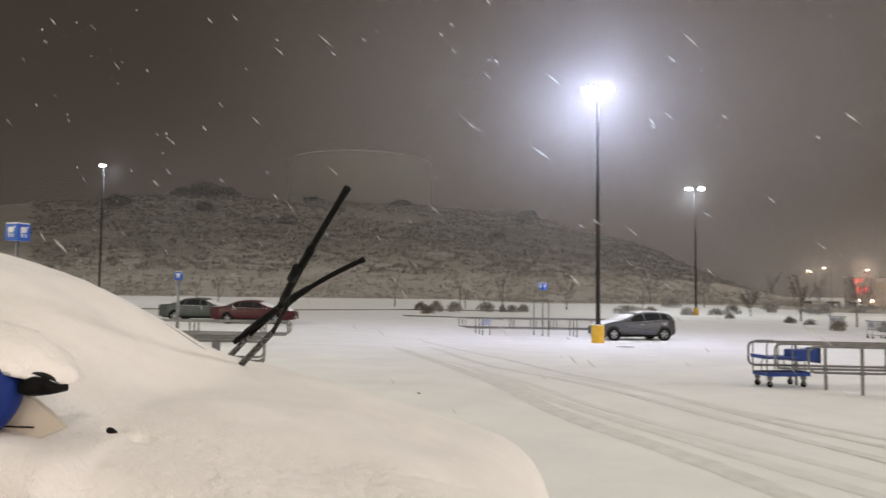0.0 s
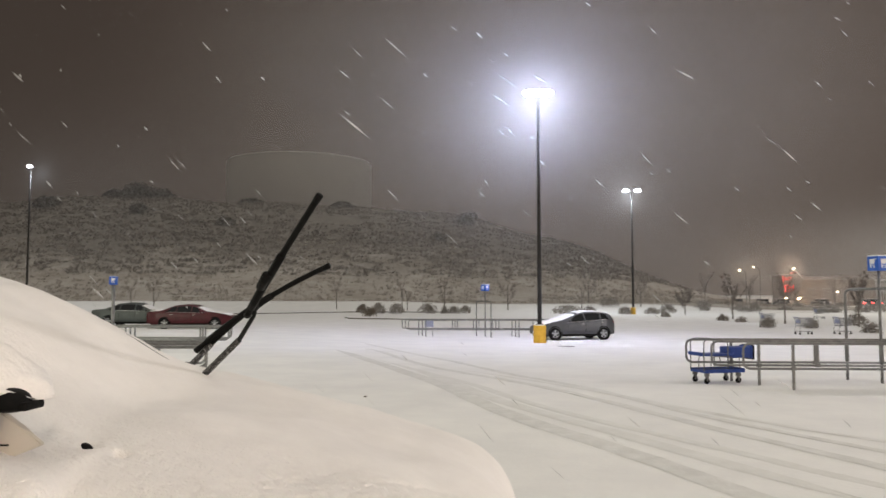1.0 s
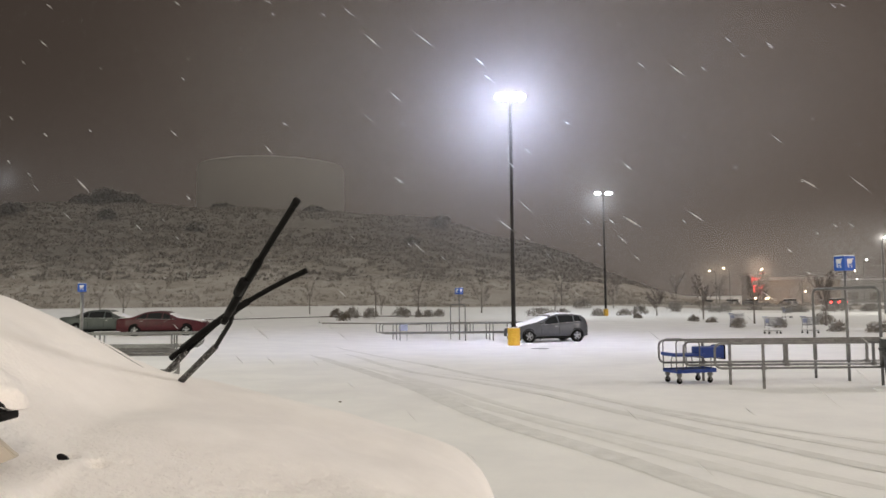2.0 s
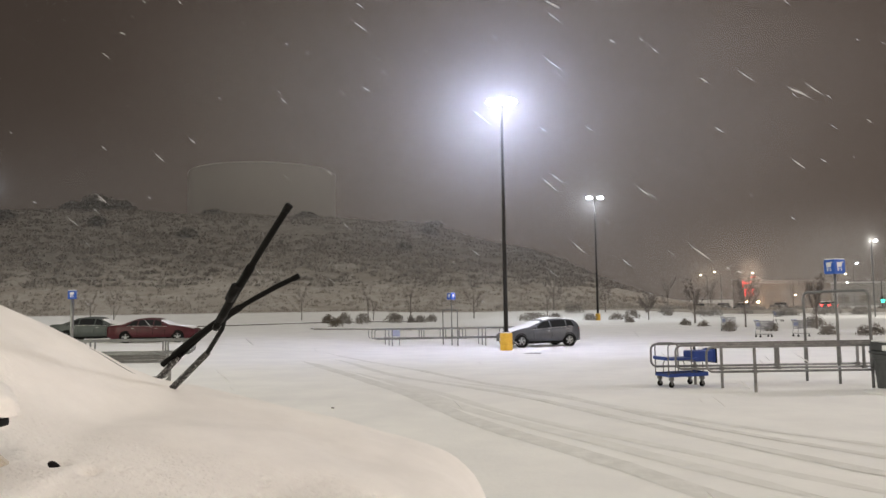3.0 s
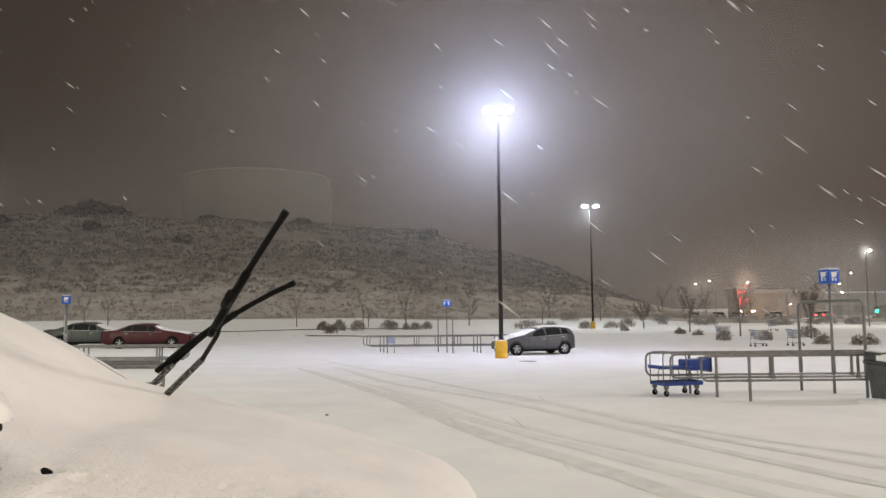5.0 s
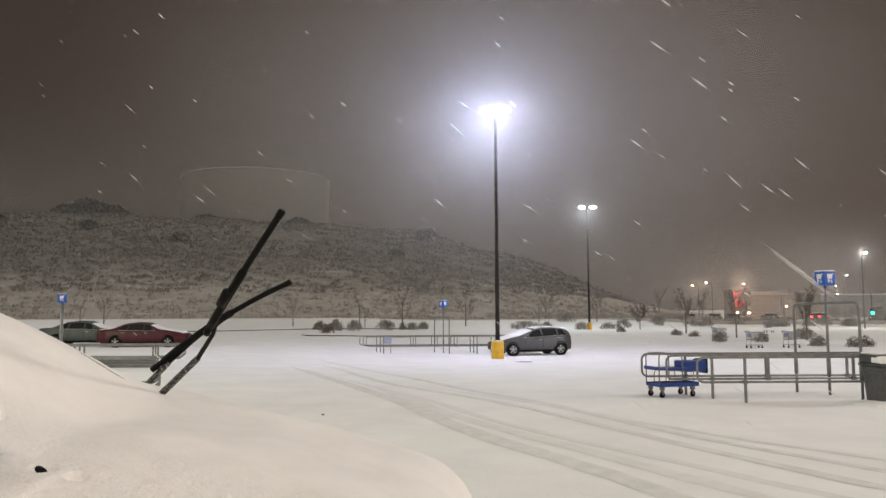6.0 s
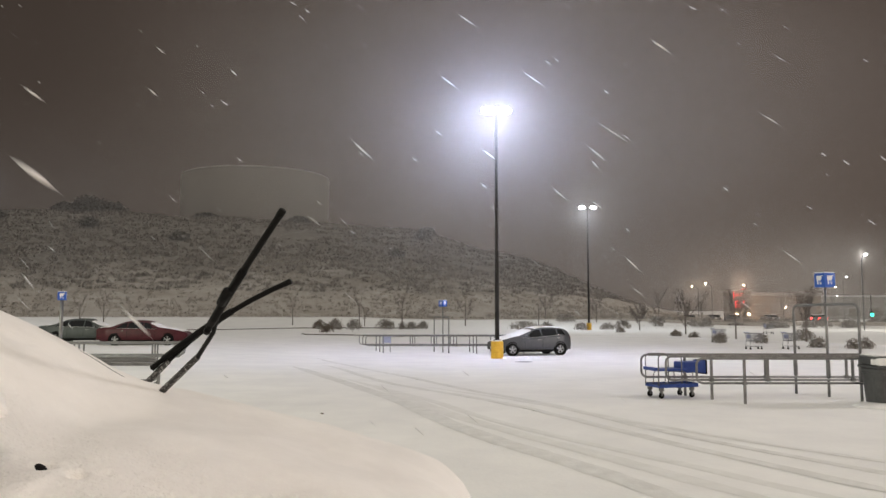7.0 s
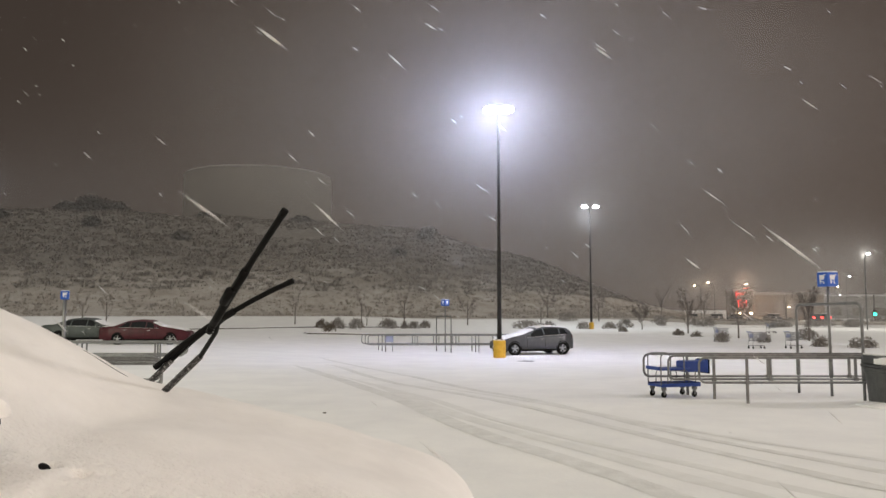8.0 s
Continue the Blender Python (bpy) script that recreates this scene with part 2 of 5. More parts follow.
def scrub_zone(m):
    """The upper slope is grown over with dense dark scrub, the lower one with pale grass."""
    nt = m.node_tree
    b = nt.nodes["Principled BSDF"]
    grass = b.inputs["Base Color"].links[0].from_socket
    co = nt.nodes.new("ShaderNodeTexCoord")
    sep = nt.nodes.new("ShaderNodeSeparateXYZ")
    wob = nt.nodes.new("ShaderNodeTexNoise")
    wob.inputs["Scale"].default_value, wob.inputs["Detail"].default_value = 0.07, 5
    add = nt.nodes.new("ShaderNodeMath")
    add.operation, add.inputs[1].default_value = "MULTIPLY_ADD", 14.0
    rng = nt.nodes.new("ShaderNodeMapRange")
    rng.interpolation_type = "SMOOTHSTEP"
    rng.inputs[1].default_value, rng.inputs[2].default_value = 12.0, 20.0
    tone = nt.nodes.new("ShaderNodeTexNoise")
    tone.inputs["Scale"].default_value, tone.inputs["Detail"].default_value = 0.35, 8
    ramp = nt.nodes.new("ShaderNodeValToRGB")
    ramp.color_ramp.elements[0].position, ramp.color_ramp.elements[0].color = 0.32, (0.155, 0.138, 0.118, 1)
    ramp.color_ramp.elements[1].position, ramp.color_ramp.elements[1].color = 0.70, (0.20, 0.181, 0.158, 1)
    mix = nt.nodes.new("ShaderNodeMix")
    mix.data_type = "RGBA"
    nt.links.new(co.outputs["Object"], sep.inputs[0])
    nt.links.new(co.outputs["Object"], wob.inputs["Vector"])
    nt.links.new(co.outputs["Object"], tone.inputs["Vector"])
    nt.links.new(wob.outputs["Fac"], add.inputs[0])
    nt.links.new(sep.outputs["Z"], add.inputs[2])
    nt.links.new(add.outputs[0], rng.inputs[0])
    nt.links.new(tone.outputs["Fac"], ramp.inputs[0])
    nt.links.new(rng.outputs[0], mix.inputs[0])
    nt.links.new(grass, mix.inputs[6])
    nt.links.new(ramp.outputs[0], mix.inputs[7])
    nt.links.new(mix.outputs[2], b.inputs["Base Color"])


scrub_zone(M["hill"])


def crust_bump(m):
    """Coarse crumbs on the van's near wing, fading into smooth snow across it."""
    nt = m.node_tree
    b = nt.nodes["Principled BSDF"]
    soft = b.inputs["Normal"].links[0].from_node
    co = nt.nodes.new("ShaderNodeTexCoord")
    sep = nt.nodes.new("ShaderNodeSeparateXYZ")
    mask = nt.nodes.new("ShaderNodeMapRange")
    mask.interpolation_type = "SMOOTHSTEP"
    mask.inputs[1].default_value, mask.inputs[2].default_value = -0.15, -0.55
    mask.inputs[3].default_value, mask.inputs[4].default_value = 0.0, 0.8
    vor = nt.nodes.new("ShaderNodeTexNoise")
    vor.inputs["Scale"].default_value, vor.inputs["Detail"].default_value, vor.inputs["Roughness"].default_value = 78, 3, 0.6
    bp = nt.nodes.new("ShaderNodeBump")
    bp.inputs["Distance"].default_value = 0.011
    nt.links.new(co.outputs["Object"], sep.inputs[0])
    nt.links.new(co.outputs["Object"], vor.inputs["Vector"])
    nt.links.new(sep.outputs["Y"], mask.inputs[0])
    nt.links.new(mask.outputs[0], bp.inputs["Strength"])
    nt.links.new(vor.outputs["Fac"], bp.inputs["Height"])
    nt.links.new(soft.outputs[0], bp.inputs["Normal"])
    nt.links.new(bp.outputs[0], b.inputs["Normal"])
    return m


M["snow_crust"] = crust_bump(material("snow_crusted", (0.84, 0.83, 0.81), 0.75, second=(0.90, 0.89, 0.87), scale=5, detail=5, bump=0.12, bump_scale=30, fine=(160, 0.06)))


# ---- mesh helpers ----
def mesh_object(name, bm, mat, parent=None, label="", smooth=False):
    me = bpy.data.meshes.new(name)
    bmesh.ops.recalc_face_normals(bm, faces=bm.faces) if len(bm.faces) < 60000 else None
    bm.to_mesh(me)
    bm.free()
    for mm in (mat if isinstance(mat, (list, tuple)) else [mat]):
        me.materials.append(mm)
    if smooth:
        for p in me.polygons:
            p.use_smooth = True
    ob = new(name, me)
    if parent is not None:
        ob.parent = parent
    if label:
        tagged(ob, label)
    return ob


def part(name, bm, mat, parent, label="", smooth=False):
    return mesh_object(name, bm, mat, parent, label, smooth)


def empty(name, m, label="", category="", group="", kind=""):
    ob = new(name)
    ob.matrix_world = m
    return tagged(ob, label, category, group, kind)


def add_box(bm, x0, x1, y0, y1, z0, z1, bevel=0.0, m=None):
    vs = [bm.verts.new((x, y, z)) for x in (x0, x1) for y in (y0, y1) for z in (z0, z1)]
    fs = [bm.faces.new([vs[i] for i in q]) for q in ((0, 1, 3, 2), (4, 6, 7, 5), (0, 4, 5, 1), (2, 3, 7, 6), (0, 2, 6, 4), (1, 5, 7, 3))]
    if bevel:
        es = list({ed for f in fs for ed in f.edges})
        r = bmesh.ops.bevel(bm, geom=es, offset=bevel, segments=2, affect="EDGES", profile=0.6)
        vs = list({v for f in r["faces"] for v in f.verts} | {v for v in vs if v.is_valid})
    if m is not None:
        bmesh.ops.transform(bm, matrix=m, verts=vs)
    return vs


def box(*a, **k):
    bm = bmesh.new()
    add_box(bm, *a, **k)
    return bm


def add_tube(bm, pts, r, seg=8, closed=False, r_end=None):
    """A tube along a line of points."""
    pts = [Vector(p) for p in pts]
    n = len(pts)
    rings = []
    up = Vector((0, 0, 1))
    side = None
    for i, p in enumerate(pts):
        if closed:
            d = (pts[(i + 1) % n] - pts[i - 1]).normalized()
        else:
            d = (pts[min(i + 1, n - 1)] - pts[max(i - 1, 0)]).normalized()
        if side is None:
            side = d.cross(up if abs(d.z) < 0.9 else Vector((1, 0, 0))).normalized()
        side = (side - d * side.dot(d)).normalized()
        other = d.cross(side)
        rr = r if r_end is None else r + (r_end - r) * i / max(1, n - 1)
        rings.append([bm.verts.new(p + (side * math.cos(a) + other * math.sin(a)) * rr) for a in (2 * math.pi * k / seg for k in range(seg))])
    for i in range(n if closed else n - 1):
        a, b = rings[i], rings[(i + 1) % n]
        for k in range(seg):
            bm.faces.new((a[k], a[(k + 1) % seg], b[(k + 1) % seg], b[k]))
    if not closed:
        bm.faces.new(rings[0][::-1])
        bm.faces.new(rings[-1])


def tube(pts, r, seg=8, closed=False, r_end=None):
    bm = bmesh.new()
    add_tube(bm, pts, r, seg, closed, r_end)
    return bm


def arc(cx, cz, r, a0, a1, n=5):
    return [(cx + r * math.cos(radians(a0 + (a1 - a0) * i / n)), cz + r * math.sin(radians(a0 + (a1 - a0) * i / n))) for i in range(n + 1)]


def smooth01(a):
    a = max(0.0, min(1.0, a))
    return a * a * (3 - 2 * a)


def lerp_table(table, x):
    if x <= table[0][0]:
        return table[0][1]
    for (x0, y0), (x1, y1) in zip(table, table[1:]):
        if x <= x1:
            return y0 + (y1 - y0) * (x - x0) / (x1 - x0)
    return table[-1][1]


def soft_table(table, x, w):
    return sum(lerp_table(table, x + w * k) for k in (-1, -0.5, 0, 0.5, 1)) / 5


def ground_z(x, y):
    """The lot dips gently away from the camera and to the right, and lifts at the foot of the hill."""
    foot = 0.95 * smooth01((y - 97) / 20) * smooth01((48 - x) / 26)
    return -0.5 * smooth01((y - 14) / 28) * (0.2 + 0.8 * smooth01((x + 16) / 16)) + foot


# ---- ground ----
def build_ground():
    xs = [-1500, -900, -500, -300, -200] + [-140 + 5 * i for i in range(20)] + [-40 + 0.8 * i for i in range(101)] + [42 + 5 * i for i in range(21)] + [200, 300, 500, 900, 1500]
    ys = [-600, -300, -100, -50, -30, -20, -14, -9, -5, -2] + [0.5 * i for i in range(81)] + [41 + 1.5 * i for i in range(60)] + [135, 150, 170, 200, 260, 400, 700, 1200, 2500]
    bm = bmesh.new()
    grid = []
    for y in ys:
        row = []
        for x in xs:
            z = ground_z(x, y)
            if abs(x) < 120 and -10 < y < 130:
                z += 0.025 * noise.noise((x * 0.25, y * 0.25, 0)) + 0.010 * noise.noise((x * 0.9, y * 0.9, 3))
            row.append(bm.verts.new((x, y, z)))
        grid.append(row)
    for a, b in zip(grid, grid[1:]):
        for i in range(len(xs) - 1):
            bm.faces.new((a[i], a[i + 1], b[i + 1], b[i]))
    ob = mesh_object("ground", bm, M["snow"], smooth=True)
    tagged(ob, "snow-covered parking lot ground with faint ripples", "ground", kind="structure")


def real_z(x, y):
    z = ground_z(x, y)
    if abs(x) < 120 and -10 < y < 130:
        z += 0.025 * noise.noise((x * 0.25, y * 0.25, 0)) + 0.010 * noise.noise((x * 0.9, y * 0.9, 3))
    return z


def curve_points(pts, step):
    """Catmull-Rom through plan points."""
    out = []
    p = [Vector((2 * pts[0][0] - pts[1][0], 2 * pts[0][1] - pts[1][1]))] + [Vector(q) for q in pts] + [Vector((2 * pts[-1][0] - pts[-2][0], 2 * pts[-1][1] - pts[-2][1]))]
    for i in range(1, len(p) - 2):
        n = max(2, int((p[i + 1] - p[i]).length / step))
        for k in range(n):
            t = k / n
            out.append(0.5 * (2 * p[i] + (p[i + 1] - p[i - 1]) * t + (2 * p[i - 1] - 5 * p[i] + 4 * p[i + 1] - p[i + 2]) * t * t + (3 * p[i] - p[i - 1] - 3 * p[i + 1] + p[i + 2]) * t ** 3))
    out.append(p[-2])
    return out


def tyre_track(pts, width, mat, seed, label):
    """A ribbon of pressed snow with ragged, slightly raised edges."""
    line = curve_points(pts, 0.22)
    bm = bmesh.new()
    rows = []
    for i, p in enumerate(line):
        d = (line[min(i + 1, len(line) - 1)] - line[max(i - 1, 0)]).normalized()
        s = Vector((-d.y, d.x))
        row = []
        taper = min(1.0, i / 14, (len(line) - 1 - i) / 10 + 0.1)
        for k, (f, h) in enumerate(((-0.5, 0.0), (-0.36, 0.006), (-0.2, 0.005), (0, 0.006), (0.2, 0.005), (0.36, 0.006), (0.5, 0.0))):
            wob = 0.03 * noise.noise((i * 0.22, k * 3.1, seed)) + 0.02 * noise.noise((i * 0.9, k * 1.7, seed + 5))
            q = p + s * (f * width * 1.1 * taper + wob)
            row.append(bm.verts.new((q.x, q.y, real_z(q.x, q.y) + h * taper + 0.003)))
        rows.append(row)
    for a, b in zip(rows, rows[1:]):
        for k in range(6):
            bm.faces.new((a[k], a[k + 1], b[k + 1], b[k]))
    ob = mesh_object("tyre_track", bm, mat, smooth=True)
    tagged(ob, label, "tyre track", "tyre tracks across the lot", "structure")


RIDGE = [(-420, 20), (-250, 27), (-134, 30.5), (-108, 31.5), (-48, 28.3), (-20, 26.5), (-4, 24.2), (20, 18), (37, 12), (54, 6.2), (64, 2.6), (80, -0.4), (110, -2), (400, -2)]


def hill_z(x, y):
    k = x * 230 / max(y, 60)
    top = soft_table(RIDGE, k, 8) + 1.2 * noise.noise((k * 0.05, 0.3, 9))
    f = (y - 118) / 112
    rise = 0.30 * smooth01(f * 2.6) + 0.70 * smooth01((f - 0.1) / 0.9) if f < 1 else 1.0 - 0.25 * smooth01((f - 1) / 1.2)
    bumps = (0.9 * noise.noise((x * 0.03, y * 0.03, 1)) + 0.45 * noise.noise((x * 0.10, y * 0.12, 4)) + 0.2 * noise.noise((x * 0.3, y * 0.3, 6))) * smooth01(f * 2) * smooth01((top + 2) / 10)
    return top * rise + bumps + 0.55 * (1 - smooth01(f * 2)) * smooth01((top + 2) / 6) - 1.5 * smooth01((119 - y) / 6) - 0.3 * smooth01(f * 2)


def build_hill():
    bm = bmesh.new()
    xs = [-420 + 4 * i for i in range(140)]
    ys = [112 + 2.2 * i for i in range(30)] + [180 + 4 * i for i in range(16)] + [250, 270, 300, 350, 430]
    grid = [[bm.verts.new((x, y, hill_z(x, y))) for x in xs] for y in ys]
    for a, b in zip(grid, grid[1:]):
        for i in range(len(xs) - 1):
            bm.faces.new((a[i], a[i + 1], b[i + 1], b[i]))
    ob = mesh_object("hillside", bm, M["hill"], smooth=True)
    tagged(ob, "brushy hillside of dry grass dusted with snow", "hill", kind="structure")


def tuft_mesh(name, places, mat, blades, lean=0.5):
    """Many small clumps of upright slivers in one mesh."""
    rnd = random.Random(len(places))
    verts, faces = [], []
    for x, y, z, r, h in places:
        for _ in range(blades):
            a, q = rnd.uniform(0, 2 * math.pi), r * math.sqrt(rnd.random())
            bx, by = x + q * math.cos(a), y + q * math.sin(a)
            hh = h * rnd.uniform(0.5, 1.0) * (1 - 0.5 * (q / r) ** 2)
            w = r * rnd.uniform(0.10, 0.22)
            b = rnd.uniform(0, math.pi)
            dx, dy = w * math.cos(b), w * math.sin(b)
            tx, ty = bx + lean * rnd.uniform(-1, 1) * hh, by + lean * rnd.uniform(-1, 1) * hh
            i = len(verts)
            verts += [(bx - dx, by - dy, z - 0.05), (bx + dx, by + dy, z - 0.05), (tx + 0.4 * dx, ty + 0.4 * dy, z + hh), (tx - 0.5 * dx, ty - 0.5 * dy, z + hh * 0.85)]
            faces.append((i, i + 1, i + 2, i + 3))
    me = bpy.data.meshes.new(name)
    me.from_pydata(verts, [], faces)
    me.materials.append(mat)
    return new(name, me)


def build_hill_cover():
    rnd = random.Random(5)
    grass, brush = [], []
    while len(grass) < 3600:
        y = 119 + 44 * rnd.random() ** 1.3
        x = rnd.uniform(-0.72 * y, 0.42 * y)
        z = hill_z(x, y)
        if z > 0 and noise.noise((x * 0.08, y * 0.1, 2)) > -0.35:
            grass.append((x, y, z, rnd.uniform(0.3, 0.8), rnd.uniform(0.25, 0.7)))
    while len(brush) < 5200:
        y = rnd.uniform(140, 232)
        x = rnd.uniform(-0.72 * y, 0.28 * y)
        z = hill_z(x, y)
        if z > 5 + 4 * noise.noise((x * 0.05, y * 0.05, 7)) and noise.noise((x * 0.045, y * 0.06, 7)) > -0.4:
            s = rnd.uniform(0.4, 1.0)
            brush.append((x, y, z, s * 1.5, s))
    tagged(tuft_mesh("hill_grass", grass, M["tuft"], 9), "dry snow-dusted grass tufts on the hillside", "grass", kind="stuff")
    tagged(tuft_mesh("hill_brush", brush, M["brush"], 12, 0.9), "dark bare brush on the hillside", "brush", kind="stuff")


build_ground()
build_hill()
build_hill_cover()


# ---- foreground van under snow ----
CREST = [(-5.1, 2.36), (-3.2, 2.34), (-2.4, 2.15), (-1.9, 1.995), (-1.805, 1.962), (-1.587, 1.910), (-1.373, 1.845), (-1.162, 1.742), (-1.0, 1.645), (-0.887, 1.592), (-0.702, 1.549), (-0.518, 1.506), (-0.334, 1.457), (-0.151, 1.401), (0.0, 1.345), (0.08, 1.29), (0.13, 1.20), (0.16, 1.08), (0.19, 0.9)]
NEAR, FAR = 1.22, 3.22


def van_top(u, v):
    """Height of the snow on the van: u along it (its nose towards +x), v across."""
    nose = (0.16 * smooth01((2.0 - v) / 0.9) ** 2 + 0.20 * smooth01((v - 2.6) / 0.6)) * smooth01((u + 0.75) / 0.6)
    z = soft_table(CREST, u + nose, 0.05)
    glass = smooth01((-0.85 - u) / 0.4)
    z -= 0.42 * (1 - glass) * max(0.0, v - 2.55) ** 2 + glass * (0.95 * max(0.0, v - 2.30) ** 2 - 0.038)
    z -= (0.06 + 0.25 * glass) * max(0.0, 2.1 - v) ** 2
    z -= smooth01((-0.89 - u) / 0.10) * 5.0 * max(0.0, 1.50 - v)
    z -= 3.0 * max(0.0, 1.42 - v) ** 2
    if u < -0.6 and v < 1.6:  # ledge of snow along the wing and the sill of the door
        z = max(z, 1.582 - 0.32 * max(0.0, u + 0.87) - 2.0 * max(0.0, 1.30 - v) ** 1.5 - 0.4 * smooth01((u + 0.75) / 0.15))
    z -= lerp_table(((-1.2, 0.022), (-0.9, 0.014), (-0.5, 0.012), (0.0, 0.0)), u) * smooth01((v - 1.9) / 0.3)
    # cowl: a soft hollow where the glass meets the bonnet
    z -= 0.020 * math.exp(-((u + 0.86) / 0.10) ** 2) * smooth01((2.4 - v) / 0.5)
    lump = 0.010 * noise.noise((u * 4, v * 4, 1)) + 0.004 * noise.noise((u * 14, v * 14, 2))
    crust = smooth01((1.97 - v) / 0.42) * (0.25 + 0.75 * smooth01((u + 0.72) / 0.3)) * smooth01((u + 1.0) / 0.2)
    lump += crust * (0.0028 * noise.noise((u * 22, v * 26, 3)) + 0.0085 * noise.noise((u * 50, v * 56, 5)) + 0.0025 * noise.noise((u * 90, v * 90, 6)))
    # a rough row of dents along the bonnet's edge
    if -0.55 < u < 0.05:
        row = v - 1.951 - 0.764 * u - 0.012 * noise.noise((u * 12, 0, 4))
        lump -= (0.002 + 0.022 * max(0.0, noise.noise((u * 60, v * 20, 8)))) * smooth01((u + 0.50) / 0.15) * smooth01((0.0 - u) / 0.1) * math.exp(-(row / 0.012) ** 2)
    # pits poked into the crust beside the cowl
    for pu, pv, pr, pd in ((-0.785, 1.535, 0.018, 0.040), (-0.716, 1.530, 0.014, 0.055), (-0.735, 1.575, 0.010, 0.008), (-0.67, 1.555, 0.012, 0.008), (-0.70, 1.60, 0.010, 0.006)):
        lump -= pd * math.exp(-(((u - pu) / pr) ** 2 + ((v - pv) / pr) ** 2))
    return z + lump


def build_van():
    van = empty("van", pose(-1.2, 2.2, 0), "cream van buried under smooth deep snow with raised wipers", "van")
    inv = Matrix.Translation((1.2, -2.2, 0))

    def vpart(name, bm, mat, parent=van, label="", smooth=True):
        bmesh.ops.transform(bm, matrix=inv, verts=bm.verts)
        return part(name, bm, mat, parent, label, smooth)

    # snow blanket, fine near the cowl
    us = [-5.0 + 0.2 * i for i in range(9)] + [-3.2 + 0.08 * i for i in range(20)] + [-1.6 + 0.010 * i for i in range(180)]
    vs = [NEAR + 0.010 * i for i in range(70)] + [NEAR + 0.70 + 0.03 * i for i in range(44)]
    vs = [v for v in vs if v <= FAR]
    bm = bmesh.new()
    top = [[bm.verts.new((u, v, van_top(u, v))) for v in vs] for u in us]
    for a, b in zip(top, top[1:]):
        for k in range(len(vs) - 1):
            bm.faces.new((a[k], a[k + 1], b[k + 1], b[k]))
    rim = [r[0] for r in top] + top[-1][1:] + [r[-1] for r in top[::-1]][1:] + top[0][::-1][1:-1]
    low = [bm.verts.new((p.co.x, p.co.y, p.co.z - 0.10)) for p in rim]
    for i in range(len(rim)):
        j = (i + 1) % len(rim)
        bm.faces.new((rim[i], rim[j], low[j], low[i]))
    vpart("snow_blanket", bm, M["snow_crust"], label="thick smooth snow blanket with a rough crusted edge")

    # body under the snow: sides, nose, roof box behind
    bm = bmesh.new()
    st = [-5.0, -4.8, -3.2, -2.4, -1.8, -1.4, -1.0, -0.6, -0.2, 0.0, 0.06]
    rings = []
    for u in st:
        z = min(2.30, soft_table(CREST, u, 0.05) - 0.16)
        inn = 0.10 * smooth01((u + 0.5) / 0.56) + 0.06 * smooth01((-4.7 - u) / 0.3)
        y0, y1 = NEAR + 0.03 + inn, FAR - 0.03 - inn
        t = 0.10 + 0.10 * smooth01((-1.2 - u) / 0.8)
        rings.append([bm.verts.new(p) for p in ((u, y0 + 0.05, 0.35), (u, y0, 0.55), (u, y0 - 0.01, 1.05), (u, y0 + 0.03, min(1.38, z - 0.1)), (u, y0 + t, z - 0.06), (u, y0 + t + 0.12, z - 0.02), (u, y1 - t - 0.12, z - 0.02), (u, y1 - t, z - 0.06), (u, y1 - 0.03, min(1.38, z - 0.1)), (u, y1 + 0.01, 1.05), (u, y1, 0.55), (u, y1 - 0.05, 0.35))])
    for a, b in zip(rings, rings[1:]):
        for k in range(12):
            bm.faces.new((a[k], a[(k + 1) % 12], b[(k + 1) % 12], b[k]))
    bm.faces.new(rings[0][::-1])
    bm.faces.new(rings[-1])
    vpart("body", bm, M["paint_cream"], smooth=False)
    for v in (NEAR + 0.32, FAR - 0.32):
        vpart("headlight", box(-0.02, 0.10, v - 0.14, v + 0.14, 0.80, 1.00, bevel=0.04), M["clear_lens"])
    vpart("grille", box(-0.02, 0.085, NEAR + 0.55, FAR - 0.55, 0.74, 0.98, bevel=0.02), M["black"])
    vpart("bumper", box(0.0, 0.17, NEAR + 0.15, FAR - 0.15, 0.40, 0.68, bevel=0.05), M["black"])
    for u in (-0.75, -4.05):
        for y in (NEAR + 0.02, FAR - 0.24):
            w = build_wheel(0.36, 0.22)
            w.parent = van
            w.matrix_basis = inv @ pose(u, y, 0.36)
    # cream corner panel of the door below the mirror, with its shut line
    bm = bmesh.new()
    a = [(-1.32, 1.385, 1.535), (-0.862, 1.385, 1.545), (-0.795, 1.385, 1.572), (-0.836, 1.385, 1.604), (-0.868, 1.385, 1.628), (-0.880, 1.385, 1.634), (-1.32, 1.385, 1.634)]
    f = [bm.verts.new(p) for p in a]
    g = [bm.verts.new((x, y + 0.016, z)) for x, y, z in a]
    bm.faces.new(f)
    bm.faces.new(g[::-1])
    for i in range(7):
        bm.faces.new((f[i], g[i], g[(i + 1) % 7], f[(i + 1) % 7]))
    bmesh.ops.bevel(bm, geom=list(bm.edges), offset=0.003, segments=2, affect="EDGES")
    panel = vpart("door_corner_panel", bm, M["paint_cream"], smooth=False)
    vpart("shut_line", box(-1.3, -0.858, 1.380, 1.392, 1.5705, 1.5730), M["black"], panel, smooth=False)
    # mirror: blue shell, dark hollow, snow cap
    mirror = empty("wing_mirror", inv @ pose(-1.00, 1.36, 1.64))
    mirror.parent = van
    bm = bmesh.new()
    bmesh.ops.create_uvsphere(bm, u_segments=32, v_segments=20, radius=1)
